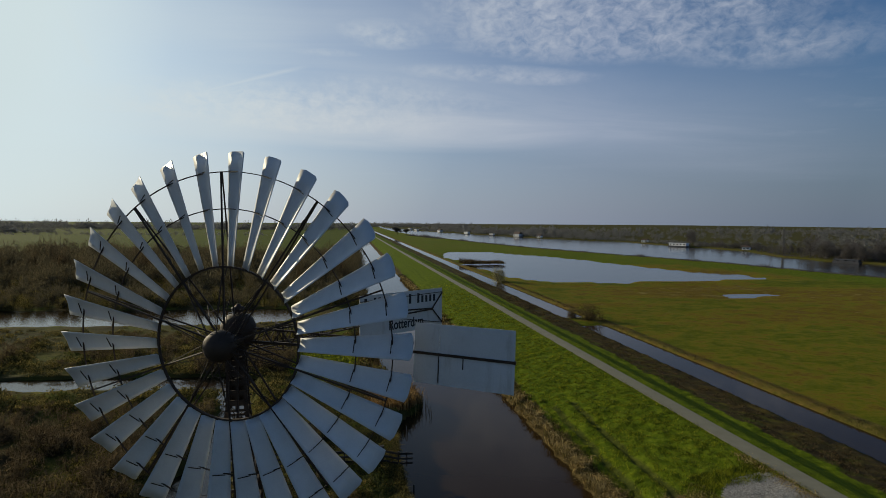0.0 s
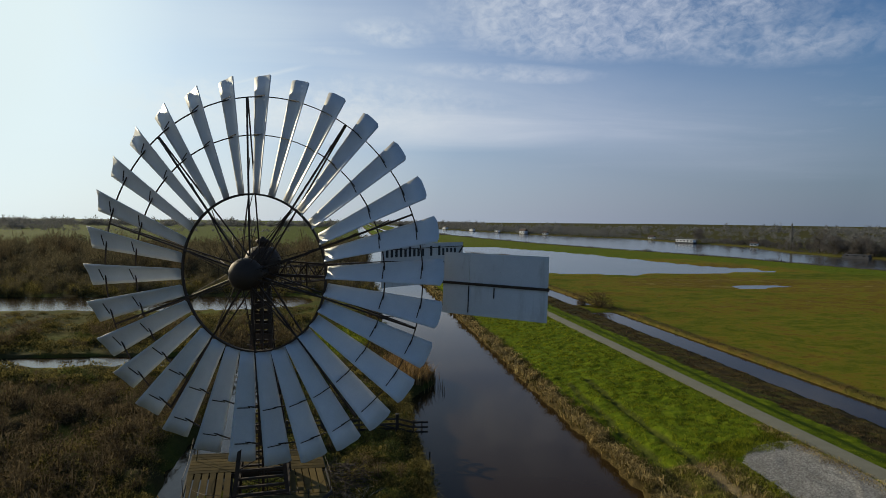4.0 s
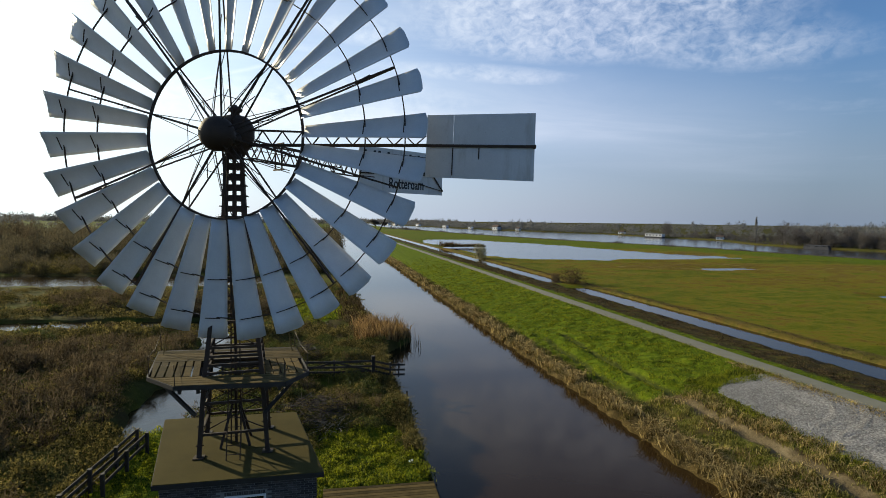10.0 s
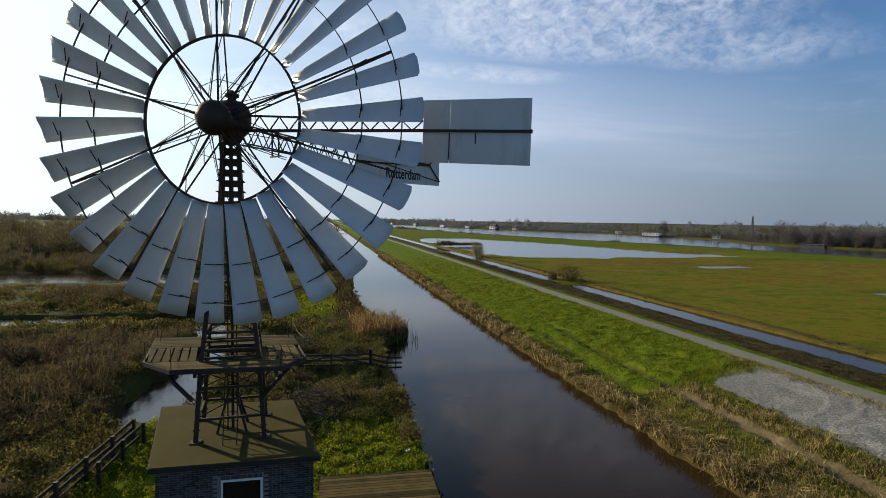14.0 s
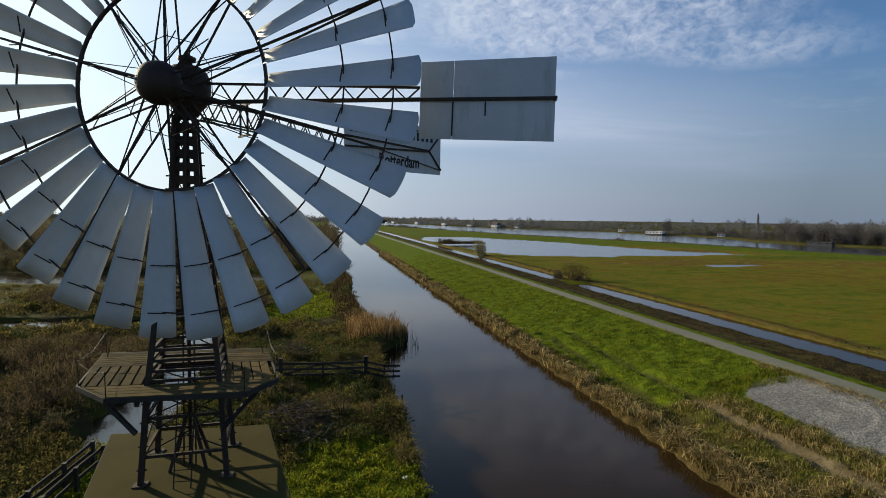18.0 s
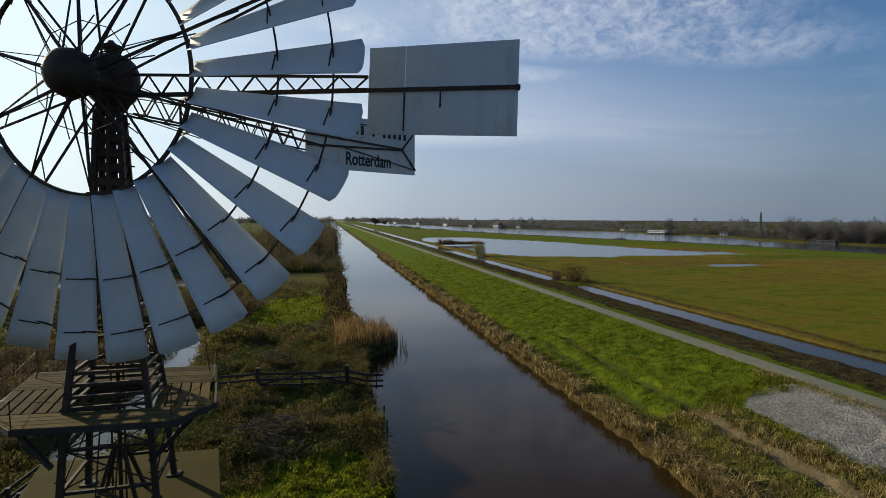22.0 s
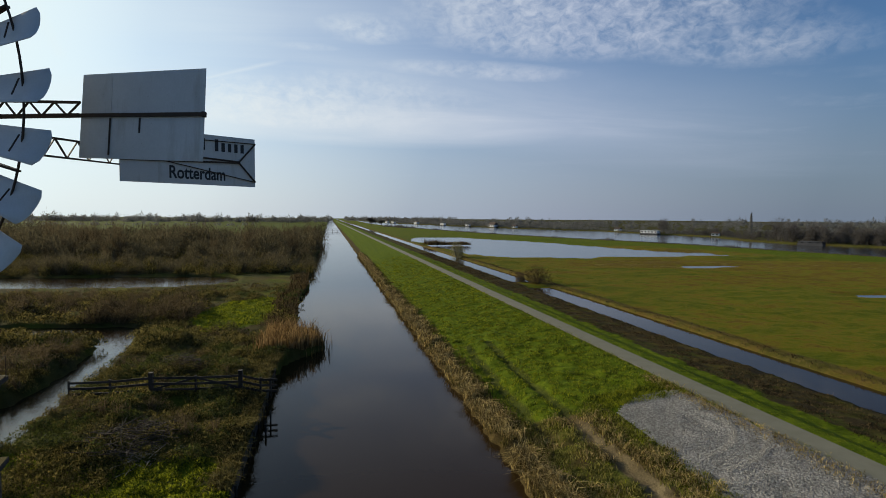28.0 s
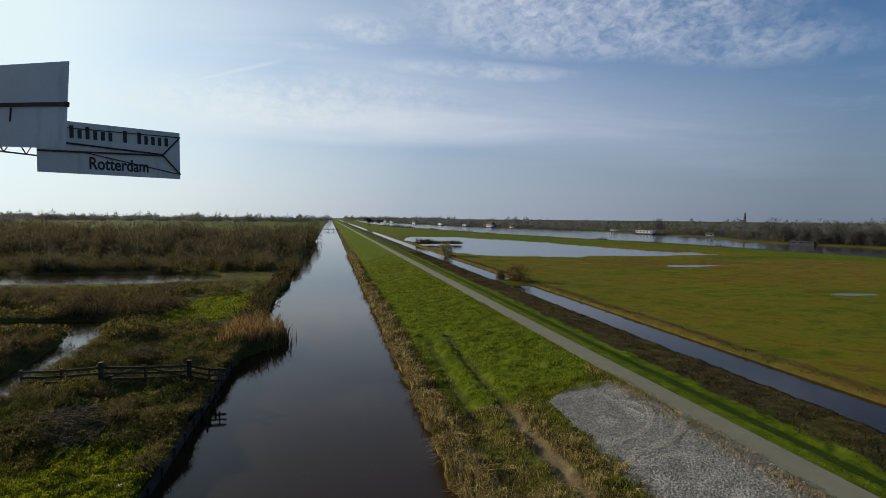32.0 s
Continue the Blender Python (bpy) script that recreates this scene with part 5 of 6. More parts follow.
stuff("clover", "low bright green leafy tufts in the lawn", "grass",
      [spread_out(TUFT, *lawn_c, rng.uniform(0.5, 1.15, len(lawn_c[0]))), spread_out(TUFT, *side_c, rng.uniform(0.5, 1.1, len(side_c[0])))], M_GRASS)
near_b = scatter(900, -9, 4.4, 10.6, 33, patch(-2, 0.2, 0.55, 1.0), 1.0)
far_b = scatter(420, -40, 4.0, 34, 77, patch(-2, -0.3, 0.3, 1.0), 1.2)
stuff("brambles", "dark green bramble clumps on the marsh bank", "brambles",
      [spread_out(CLUMP, *near_b, rng.uniform(0.4, 1.05, len(near_b[0]))), spread_out(WIDE, *far_b, rng.uniform(0.5, 1.0, len(far_b[0])) * np.interp(far_b[1], [62, 76], [1.0, 0.35]))], M_LEAFY)
stalk_u, stalk_y = rng.uniform(6.6, 8.7, 60), rng.uniform(30.0, 36.5, 60)
stuff("tall_reeds", "rust-brown reed on the point of the canal bank", "reeds",
      [blades(stalk_u - SHEAR * stalk_y, stalk_y, -0.2 + 0 * stalk_y, rng.uniform(0.6, 1.5, 60), 0.04 + 0 * stalk_y, rng.uniform(0.05, 0.35, 60)),
       dense_grass(330, 3.2, 8.2, 29.5, 40, 0.6, 1.5, 0.05, 14, 0.30, 1.0, lambda x, y: x + SHEAR * y < left_edge(y) + 0.2, (0.15, 0.7))], M_POINT)
stuff("bank_reeds", "olive-brown reed along the canal bank", "reeds",
      [dense_grass(520, 0.5, 5.2, 40, 92, 0.3, 0.9, 0.06, 12, 0.4, 1.0, lambda x, y: (x + SHEAR * y > left_edge(y) - 2.5), (0.3, 1.0))], M_REEDDARK)


def thicket_keep(x, y):
    u = x + SHEAR * y
    return (u < left_edge(y) + 0.3) & (height(x, y) > 0.1)




def bare_tree(seed, h, spread, levels=4, twig=900, trunk_r=0.22, upright=0.5):
    """Meshes of a leafless tree: a tapered trunk with limbs, and a crown of fine twigs."""
    r = random.Random(seed)
    wood = Shape()
    tips = []

    def grow(p, d, length, rad, level):
        q = p + d * length
        wood.rod(p, q, rad, 6 if level < 2 else 4, rad * 0.6)
        if level >= 2:
            tips.append((q, d, length))
        if level >= levels:
            return
        for _ in range(3 if level else 5):
            nd_ = (d * upright + Vector((r.gauss(0, 1), r.gauss(0, 1), r.gauss(0.35, 0.5))).normalized() * spread).normalized()
            grow(p.lerp(q, r.uniform(0.45, 1.0)), nd_, length * r.uniform(0.55, 0.78), rad * 0.55, level + 1)

    grow(Vector((0, 0, -0.2)), Vector((r.gauss(0, 0.04), r.gauss(0, 0.04), 1)).normalized(), h * 0.36, trunk_r, 0)
    k = len(tips)
    idx = [r.randrange(k) for _ in range(twig)]
    g = np.random.default_rng(seed)
    base = np.array([tips[i][0] for i in idx]) + g.normal(0, h * 0.022, (twig, 3))
    dr = np.array([tips[i][1] for i in idx]) + g.normal(0, 0.6, (twig, 3))
    dr[:, 2] += 0.25
    dr /= np.linalg.norm(dr, axis=1, keepdims=True)
    ln = h * g.uniform(0.05, 0.13, (twig, 1))
    side = np.cross(dr, g.normal(0, 1, (twig, 3)))
    side /= np.linalg.norm(side, axis=1, keepdims=True)
    w = h * 0.006 * g.uniform(0.5, 1.6, (twig, 1))
    v = np.stack([base - side * w, base + side * w, base + dr * ln], 1).reshape(-1, 3)
    v[:, 2] = np.maximum(v[:, 2], 0.1)
    t = np.arange(twig * 3).reshape(-1, 3)
    return wood, v, t


def loose_bush(seed, h, wide, n, w):
    """A many-stemmed bare bush of thin tapering twigs, unit of a joined thicket."""
    g = np.random.default_rng(seed)
    m = n // 4
    a, f = g.uniform(0, 6.283, m), g.uniform(0, 1, m) ** 0.6
    root = np.stack([np.cos(a) * f * wide * 0.25, np.sin(a) * f * wide * 0.25, 0 * a], -1)
    out = np.stack([np.cos(a) * f * wide * 0.5, np.sin(a) * f * wide * 0.5, h * (1 - 0.45 * f ** 2) * g.uniform(0.6, 1.05, m)], -1)
    p = [root]
    d = [out - root]
    k = g.integers(0, m, n - m)
    s = g.uniform(0.25, 0.95, (n - m, 1))
    p.append(root[k] + (out - root)[k] * s)
    dd = (out - root)[k] / np.linalg.norm((out - root)[k], axis=1, keepdims=True) + g.normal(0, 0.55, (n - m, 3))
    d.append(dd * h * g.uniform(0.12, 0.32, (n - m, 1)))
    p, d = np.concatenate(p), np.concatenate(d)
    side = np.cross(d, g.normal(0, 1, d.shape))
    side /= np.linalg.norm(side, axis=1, keepdims=True) + 1e-9
    ww = w * g.uniform(0.5, 1.4, (len(p), 1))
    v = np.stack([p - side * ww, p + side * ww, p + d], 1).reshape(-1, 3)
    v[:, 2] = np.maximum(v[:, 2], 0.0)
    return v, np.arange(len(v)).reshape(-1, 3)


def fuzz(seed, h, wide, n, tw, ln):
    """A rounded, many-lobed bare bush: fine twigs in a shell of several domes, over a few stems."""
    g = np.random.default_rng(seed)
    k = 6
    a = g.uniform(0, 6.283, k)
    r0 = g.uniform(0.1, 0.62, k) * wide * 0.5
    lobe = np.stack([np.cos(a) * r0, np.sin(a) * r0, h * g.uniform(0.22, 0.64, k)], -1)
    size = wide * g.uniform(0.22, 0.34, k)
    i = g.integers(0, k, n)
    d = g.normal(0, 1, (n, 3))
    d /= np.linalg.norm(d, axis=1, keepdims=True)
    stretch = np.array([1, 1, max(1.0, 0.8 * h / wide)])
    c = lobe[i] + d * stretch * size[i][:, None] * g.uniform(0.35, 1.0, (n, 1)) ** 0.6
    low = g.uniform(0, 1, n) < 0.32
    c[low, 2] *= g.uniform(0, 0.8, low.sum())
    w = d * 0.6 + g.normal(0, 0.6, (n, 3)) + np.array([0, 0, 0.45])
    w /= np.linalg.norm(w, axis=1, keepdims=True)
    s = np.cross(w, g.normal(0, 1, (n, 3)))
    s /= np.linalg.norm(s, axis=1, keepdims=True) + 1e-9
    q = g.uniform(0.5, 1.4, (n, 1))
    v = np.stack([c - s * tw * q, c + s * tw * q, c + w * ln * g.uniform(0.5, 1.5, (n, 1))], 1).reshape(-1, 3)
    stems = []
    for j in range(k):
        b = np.array([lobe[j, 0] * 0.3, lobe[j, 1] * 0.3, 0])
        stems += [b - [tw * 2, 0, 0], b + [tw * 2, 0, 0], lobe[j] + [0, 0, size[j]]]
    v = np.concatenate([v, np.array(stems)])
    v[:, 2] = np.maximum(v[:, 2], 0)
    return v, np.arange(len(v)).reshape(-1, 3)


BIG = [fuzz(40 + k, 4.8, 4.8, 340, 0.068, 0.74) for k in range(6)]
THIN = [loose_bush(50 + k, 6.2, 4.4, 420, 0.035) for k in range(3)]
BUSH = [fuzz(70 + k, 1.2, 1.9, 220, 0.023, 0.27) for k in range(5)]


def wide_keep(x, y):
    return thicket_keep(x, y) & (x > -50 - 0.85 * (y - 60))


x, y, z = scatter(1250, -190, 3.2, 96, 240, wide_keep, 1.35)
tall = np.interp(y, [95, 104, 125, 165, 240], [0.50, 0.72, 1.05, 1.30, 1.35]) * (1 + 0.28 * wobble(x, y, 0.10, 2.0)) * rng.uniform(0.65, 1.25, len(x))
x2, y2, z2 = scatter(210, -80, 3.4, 95, 112, thicket_keep)
stuff("thicket", "dense bare brown willow scrub behind the marsh", "thicket",
      [spread_out(BIG, x, y, z, tall), spread_out(BIG, x2, y2, z2, rng.uniform(0.30, 0.60, len(x2)))], M_THICK)
x, y, z = scatter(130, -150, 2.5, 118, 240, wide_keep, 1.0)
stuff("thicket", "slender bare willows rising over the scrub", "thicket",
      [spread_out(THIN, x, y, z, rng.uniform(0.8, 1.35, len(x)))], M_SCRUB)
x, y, z = scatter(700, -90, 4.0, 94, 150, thicket_keep, 1.4)
stuff("thicket", "olive undergrowth at the foot of the willow scrub", "thicket",
      [spread_out(BUSH, x, y, z, rng.uniform(0.9, 1.9, len(x)))], M_HERB)
x, y, z = scatter(420, -40, 3.4, 12.5, 77, lambda x, y: marsh_keep(x, y) & (wobble(x, y, 0.23, 7.0) > 0.0), 1.3)
x2, y2, z2 = scatter(900, -32, -10.8, -8, 38, lambda x, y: marsh_keep(x, y) & ((x < -13.5 + 0.05 * y + 1.5 * wobble(x, y, 0.4, 2.0)) | (rng.uniform(0, 1, len(x)) < 0.25)))
x3, y3, z3 = scatter(520, -62, -4, 50, 77, lambda x, y: marsh_keep(x, y) & (wobble(x, y, 0.16, 3.0) > -0.15))
x4, y4, z4 = scatter(70, -17, -5, 45.5, 53, marsh_keep)
stuff("marsh_bushes", "low dark bare bushes scattered over the marsh", "bushes",
      [spread_out(BUSH, x, y, z, rng.uniform(0.45, 0.95, len(x)) * np.interp(y, [60, 74], [1.0, 0.35])), spread_out(BUSH, x2, y2, z2, rng.uniform(0.6, 1.25, len(x2)) * np.interp(y2, [28, 37], [1.0, 0.3])),
       spread_out(BUSH, x3, y3, z3, rng.uniform(0.6, 1.5, len(x3)) * np.interp(y3, [58, 72], [1.0, 0.25])), spread_out(BUSH, x4, y4, z4, rng.uniform(0.9, 1.7, len(x4)))], M_SCRUB)

# rough tufts of the wet meadow
stuff("meadow_tufts", "rough brown and olive grass tufts on the wet meadow", "grass",
      [dense_grass(11500, 45.0, 100, 2, 130, 0.03, 0.11, 0.05, 6, 0.42, 1.25, lambda x, y: (pond_depth(x, y) < -1) & (lumps(x, y, 7.0, 13) > 0.25), (0.6, 1.3))], M_MEADOW)

# ---- gravel patch beside the path ----
GX = [(22.5, 11.9), (23.6, 13.0), (25.4, 13.5), (26.6, 13.1), (26.9, 11.0), (27.2, 7.0), (27.5, 3.0), (27.5, -10.0), (22.1, -10.0), (22.2, 4.0), (22.4, 9.0)]


def inside(x, y, poly):
    c = np.zeros(x.shape, bool)
    for (ax, ay), (bx, by) in zip(poly, poly[1:] + poly[:1]):
        c ^= ((ay > y) != (by > y)) & (x < (bx - ax) * (y - ay) / (by - ay + 1e-9) + ax)
    return c


s = Shape()
gs = 0.2
cells = {}
for i in range(int(5.6 / gs) + 1):
    for j in range(int(25 / gs) + 1):
        x, y = 22.05 + i * gs, -10.0 + j * gs
        if inside(np.array([x + gs / 2]), np.array([y + gs / 2]), GX)[0]:
            quad = []
            for a, b in ((i, j), (i + 1, j), (i + 1, j + 1), (i, j + 1)):
                if (a, b) not in cells:
                    px, py = 22.05 + a * gs, -10.0 + b * gs
                    cells[(a, b)] = len(s.v)
                    s.v.append((px, py, hgt(px, py) + 0.05 + 0.02 * float(wobble(np.array(px), np.array(py), 2.0, 1.0))))
                quad.append(cells[(a, b)])
            s.f.append(tuple(quad))
gravel = part("gravel", s, M_GRAVEL, None, "", True)
tagged(gravel, "patch of pale grey gravel with tyre marks beside the path", "gravel", kind="structure")
n = 40000
x, y = rng.uniform(22.0, 27.7, n), rng.uniform(-8, 14.6, n)
ok = inside(x + rng.normal(0, 0.12, n), y + rng.normal(0, 0.12, n), GX)
arc = np.hypot(x - 23.6, y - 9.0)
worn = (x > 23.4) & (y < 10.5) & ((np.abs(arc - 2.4) < 0.10) | (np.abs(arc - 3.7) < 0.10))
worn |= (np.abs(x - 25.6 + 0.12 * (y - 8)) < 0.08) & (y > 8)
ok &= ~(worn & (rng.uniform(0, 1, n) < 0.85))
heaped = (x > 23.4) & (y < 10.5) & ((np.abs(arc - 2.62) < 0.12) | (np.abs(arc - 3.92) < 0.12))
x, y, heaped = x[ok], y[ok], heaped[ok]
z = height(x, y) + 0.055 + 0.05 * heaped
r = rng.uniform(0.015, 0.040, len(x))
dirs = np.array([(1, 0, 0), (-0.8, 0.6, 0), (-0.7, -0.7, 0), (0.1, 0.1, 0.8)])
v = np.stack([x, y, z], -1)[:, None] + dirs[None] * (r[:, None] * rng.uniform(0.6, 1.3, (len(x), 4)))[..., None]
o = (np.arange(len(x)) * 4)[:, None]
t = np.concatenate([o + [0, 1, 3], o + [1, 2, 3], o + [2, 0, 3]], 1).reshape(-1, 3)
ob = new("gravel_stones", fast_mesh("gravel_stones", v.reshape(-1, 3), t, M_GRAVEL))
tagged(ob, "loose pale grey stones on the gravel patch", "stones", kind="stuff")


# ---- bare trees and shrubs ----


def tree_thing(name, label, category, seed, h, spread, twig, mats, trunk_r=0.22, levels=4, upright=0.5):
    root = thing(name, label, category)
    wood, v, t = bare_tree(seed, h, spread, levels, twig, trunk_r, upright)
    part("trunk", wood, mats[0], root)
    part("crown", fast_mesh("crown", v, t, mats[1]), mats[1], root)
    return root


def plant(root, x, y, scale=1.0, turn=0.0, first=False):
    z = hgt(x, y)
    m = Matrix.Translation((x, y, max(z, 0.0))) @ Matrix.Rotation(turn, 4, "Z")
    if first:
        root.matrix_basis = m @ Matrix.Scale(scale, 4)
        return root
    keep = root.scale.copy()
    root.scale = (scale, scale, scale)
    c = copy_thing(root, m)
    root.scale = keep
    return c


def shrub_thing(label, seed, h, wide, n, tw, ln, crown_mat, x, y):
    root = thing("shrub", label, "shrub", (x, y, max(hgt(x, y), 0.0)))
    v, t = fuzz(seed, h, wide, n, tw, ln)
    stems = Shape()
    g = random.Random(seed)
    for k in range(7):
        a = g.uniform(0, 6.28)
        stems.rod((0.15 * math.cos(a), 0.15 * math.sin(a), -0.1), (wide * 0.28 * math.cos(a), wide * 0.28 * math.sin(a), h * 0.6), 0.06, 5, 0.02)
    part("stems", stems, M_BARK, root)
    part("crown", fast_mesh("crown", v, t, crown_mat), crown_mat, root)
    return root


shrub_thing("rounded olive willow shrub beside the ditch", 3, 5.0, 5.0, 2600, 0.035, 0.5, M_WILLOW, 39.6, 135)
shrub_thing("low wide bare brown shrub on the ditch dam", 5, 2.3, 5.8, 1500, 0.026, 0.55, M_REEDDARK, 40.6, 73.5)
shrub_thing("small bare shrub beside the ditch dam", 6, 1.5, 2.4, 1200, 0.025, 0.35, M_SCRUB, 38.6, 76.0)
# trees of the far river bank


def round_crowned(seed, h, wide):
    """A bare tree with a tapered trunk, spreading limbs and a rounded crown of fine twigs."""
    root = thing("tree", "bare grey-brown tree on the far river bank", "tree", group="trees on the far bank")
    wood = bare_tree(seed, h, 0.8, 3, 10, 0.28, 0.5)[0]
    part("trunk", wood, M_BARK, root)
    v, t = fuzz(seed + 60, h, wide, 3000, 0.045, 0.60)
    v[:, 2] += np.where(v[:, 2] < h * 0.16, h * 0.14, 0.0)
    part("crown", fast_mesh("crown", v, t, M_TREE), M_TREE, root)
    return root


oak = [round_crowned(11 + k, 12.5 - k, 10.0 - 1.2 * k) for k in range(4)]
for k, o in enumerate(oak):
    tagged(o, group="trees on the far bank")
rr = random.Random(4)
for k in range(44):
    y = 172 + 82 * k / 43 + rr.uniform(-3, 3) if k < 34 else rr.uniform(255, 340)
    x = float(river_far(np.array(y))) + rr.uniform(5, 30)
    sc = rr.choice((0.62, 0.78, 0.95, 1.12)) * rr.uniform(0.9, 1.08) if k < 34 else rr.uniform(0.40, 0.65)
    plant(oak[k % 4], x, y, sc, rr.uniform(0, 6.28), first=(k < 4))
for x, y, sc in ((262, 392, 1.15), (268, 402, 1.25), (258, 382, 1.0), (240, 184, 1.12)):
    plant(oak[rr.randrange(4)], x, y, sc, rr.uniform(0, 6.28))
poplar = thing("tree", "slender tall poplar on the far river bank", "tree")
s = Shape()
s.rod((0, 0, -0.2), (0, 0, 13.5), 0.28, 7, 0.05)
part("trunk", s, M_BARK, poplar)
g = np.random.default_rng(9)
n = 1500
zz_ = g.uniform(1.5, 14.0, n)
rad = 0.85 * np.sin(np.clip((zz_ - 0.5) / 14.5, 0, 1) * np.pi) ** 0.6 * g.uniform(0.2, 1, n)
an = g.uniform(0, 6.283, n)
v, t = blades(np.cos(an) * rad, np.sin(an) * rad, zz_, g.uniform(0.8, 1.8, n), 0.045 + 0 * an, g.uniform(0.05, 0.3, n))
part("crown", fast_mesh("crown", v, t, M_HAZETREE), M_HAZETREE, poplar)
plant(poplar, 236, 262, 0.98, 0, True)
round_tree = tree_thing("tree", "broad round tree standing alone beyond the meadow", "tree", 37, 20.0, 0.95, 3600, (M_BARK, M_TREE), 0.5, 4, 0.3)
plant(round_tree, 41, 655, 0.85, 0, True)
plant(round_tree, 55, 690, 0.6, 2.0)


def woods(n, xf, y0, y1, h0, h1, w, per, spread, label):
    """Far belts of trees: upright sprays with an uneven top."""
    yv = y0 + (y1 - y0) * rng.uniform(0, 1, n)
    xv = xf(yv)
    sc = np.repeat(rng.uniform(0.5, 1.15, n), per)
    xr, yr = np.repeat(xv, per) + rng.normal(0, spread, n * per), np.repeat(yv, per) + rng.normal(0, spread, n * per)
    z = np.where((xr > river_near(yr)) & (xr < river_far(yr)), -3, 0.5) + 0 * xr
    h = rng.uniform(h0, h1, n * per) * sc
    ok = z > -1
    return blades(xr[ok], yr[ok], z[ok], h[ok], w * rng.uniform(0.5, 1.3, n * per)[ok], rng.uniform(0.02, 0.35, n * per)[ok])


def crowns(n, xs, ys, sc, kinds):
    z = np.where((xs > river_near(ys) - 2) & (xs < river_far(ys) + 1), -9, 0.5)
    ok = z > -1
    return spread_out(kinds, xs[ok], ys[ok], z[ok], sc[ok])


FARK = []
for k in range(4):
    g = np.random.default_rng(80 + k)
    n = 320
    d_ = g.normal(0, 1, (n, 3))
    d_ /= np.linalg.norm(d_, axis=1, keepdims=True)
    c_ = np.array([0, 0, 4.0]) + d_ * np.array([3.2, 3.2, 4.6]) * g.uniform(0.35, 1.0, (n, 1)) * (1 + 0.25 * np.sin(d_[:, :1] * 5 + k))
    w_ = d_ + g.normal(0, 0.6, (n, 3))
    w_[:, 2] = np.abs(w_[:, 2])
    sd = np.cross(w_, g.normal(0, 1, (n, 3)))
    sd /= np.linalg.norm(sd, axis=1, keepdims=True)
    v = np.stack([c_ - sd * 0.11, c_ + sd * 0.11, c_ + w_ * 0.8], 1).reshape(-1, 3)
    st = np.array([(-0.2, 0, 0), (0.2, 0, 0), (0, 0, 6.0), (-0.1, 0.1, 0), (0.1, -0.1, 3.0), (1.6, 0.5, 6.5), (0.1, 0.1, 3.4), (-0.1, -0.1, 3.0), (-1.5, 0.6, 6.8)], float)
    v = np.concatenate([v, st])
    v[:, 2] = np.maximum(v[:, 2], 0)
    FARK.append((v, np.arange(len(v)).reshape(-1, 3)))


FARL = []
for k in range(4):
    g = np.random.default_rng(120 + k)
    n = 105
    d_ = g.normal(0, 1, (n, 3))
    d_ /= np.linalg.norm(d_, axis=1, keepdims=True)
    c_ = np.array([0, 0, 3.2]) + d_ * np.array([4.2, 4.2, 3.6]) * g.uniform(0.3, 1.0, (n, 1)) * (1 + 0.25 * np.sin(d_[:, :1] * 5 + k))
    w_ = d_ + g.normal(0, 0.6, (n, 3))
    sd = np.cross(w_, g.normal(0, 1, (n, 3)))
    sd /= np.linalg.norm(sd, axis=1, keepdims=True)
    v = np.stack([c_ - sd * 0.40, c_ + sd * 0.40, c_ + w_ * 1.0], 1).reshape(-1, 3)
    v[:, 2] = np.maximum(v[:, 2], 0)
    FARL.append((v, np.arange(len(v)).reshape(-1, 3)))


def belt(n, off, y0, y1, s0, s1, light=False):
    ys = rng.uniform(y0, y1, n)
    return crowns(n, river_far(ys) + rng.uniform(*off, n), ys, rng.uniform(s0, s1, n) * (0.45 + 0.95 * lumps(ys, 0 * ys, 45, 12)), FARL if light else FARK)


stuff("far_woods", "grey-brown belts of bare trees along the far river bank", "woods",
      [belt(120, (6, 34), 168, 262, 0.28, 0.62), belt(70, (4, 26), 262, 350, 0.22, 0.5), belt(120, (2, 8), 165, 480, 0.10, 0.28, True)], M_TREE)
stuff("far_woods", "haze-paled bare trees along the river bend", "woods",
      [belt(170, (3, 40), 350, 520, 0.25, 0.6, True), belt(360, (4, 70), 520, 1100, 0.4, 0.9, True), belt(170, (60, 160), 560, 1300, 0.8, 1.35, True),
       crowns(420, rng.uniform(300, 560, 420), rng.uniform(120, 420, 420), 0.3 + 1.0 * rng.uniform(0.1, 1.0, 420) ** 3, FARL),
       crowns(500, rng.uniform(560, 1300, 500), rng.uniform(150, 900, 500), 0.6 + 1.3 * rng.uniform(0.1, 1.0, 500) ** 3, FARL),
       crowns(600, rng.uniform(280, 1100, 600), rng.uniform(420, 1300, 600), 0.4 + 0.7 * rng.uniform(0.1, 1.0, 600) ** 2, FARL)], M_HAZETREE)
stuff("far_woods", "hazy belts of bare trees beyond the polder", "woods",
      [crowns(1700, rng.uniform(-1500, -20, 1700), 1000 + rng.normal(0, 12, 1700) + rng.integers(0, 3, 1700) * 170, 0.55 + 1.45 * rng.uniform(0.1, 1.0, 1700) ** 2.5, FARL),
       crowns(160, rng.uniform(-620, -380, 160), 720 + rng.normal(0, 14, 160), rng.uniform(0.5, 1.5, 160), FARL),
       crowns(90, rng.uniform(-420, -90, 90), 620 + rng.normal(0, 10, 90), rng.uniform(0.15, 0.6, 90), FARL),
       crowns(420, rng.uniform(10, 330, 420), rng.uniform(1500, 2100, 420), rng.uniform(0.8, 1.7, 420), FARL)], M_HAZETREE)
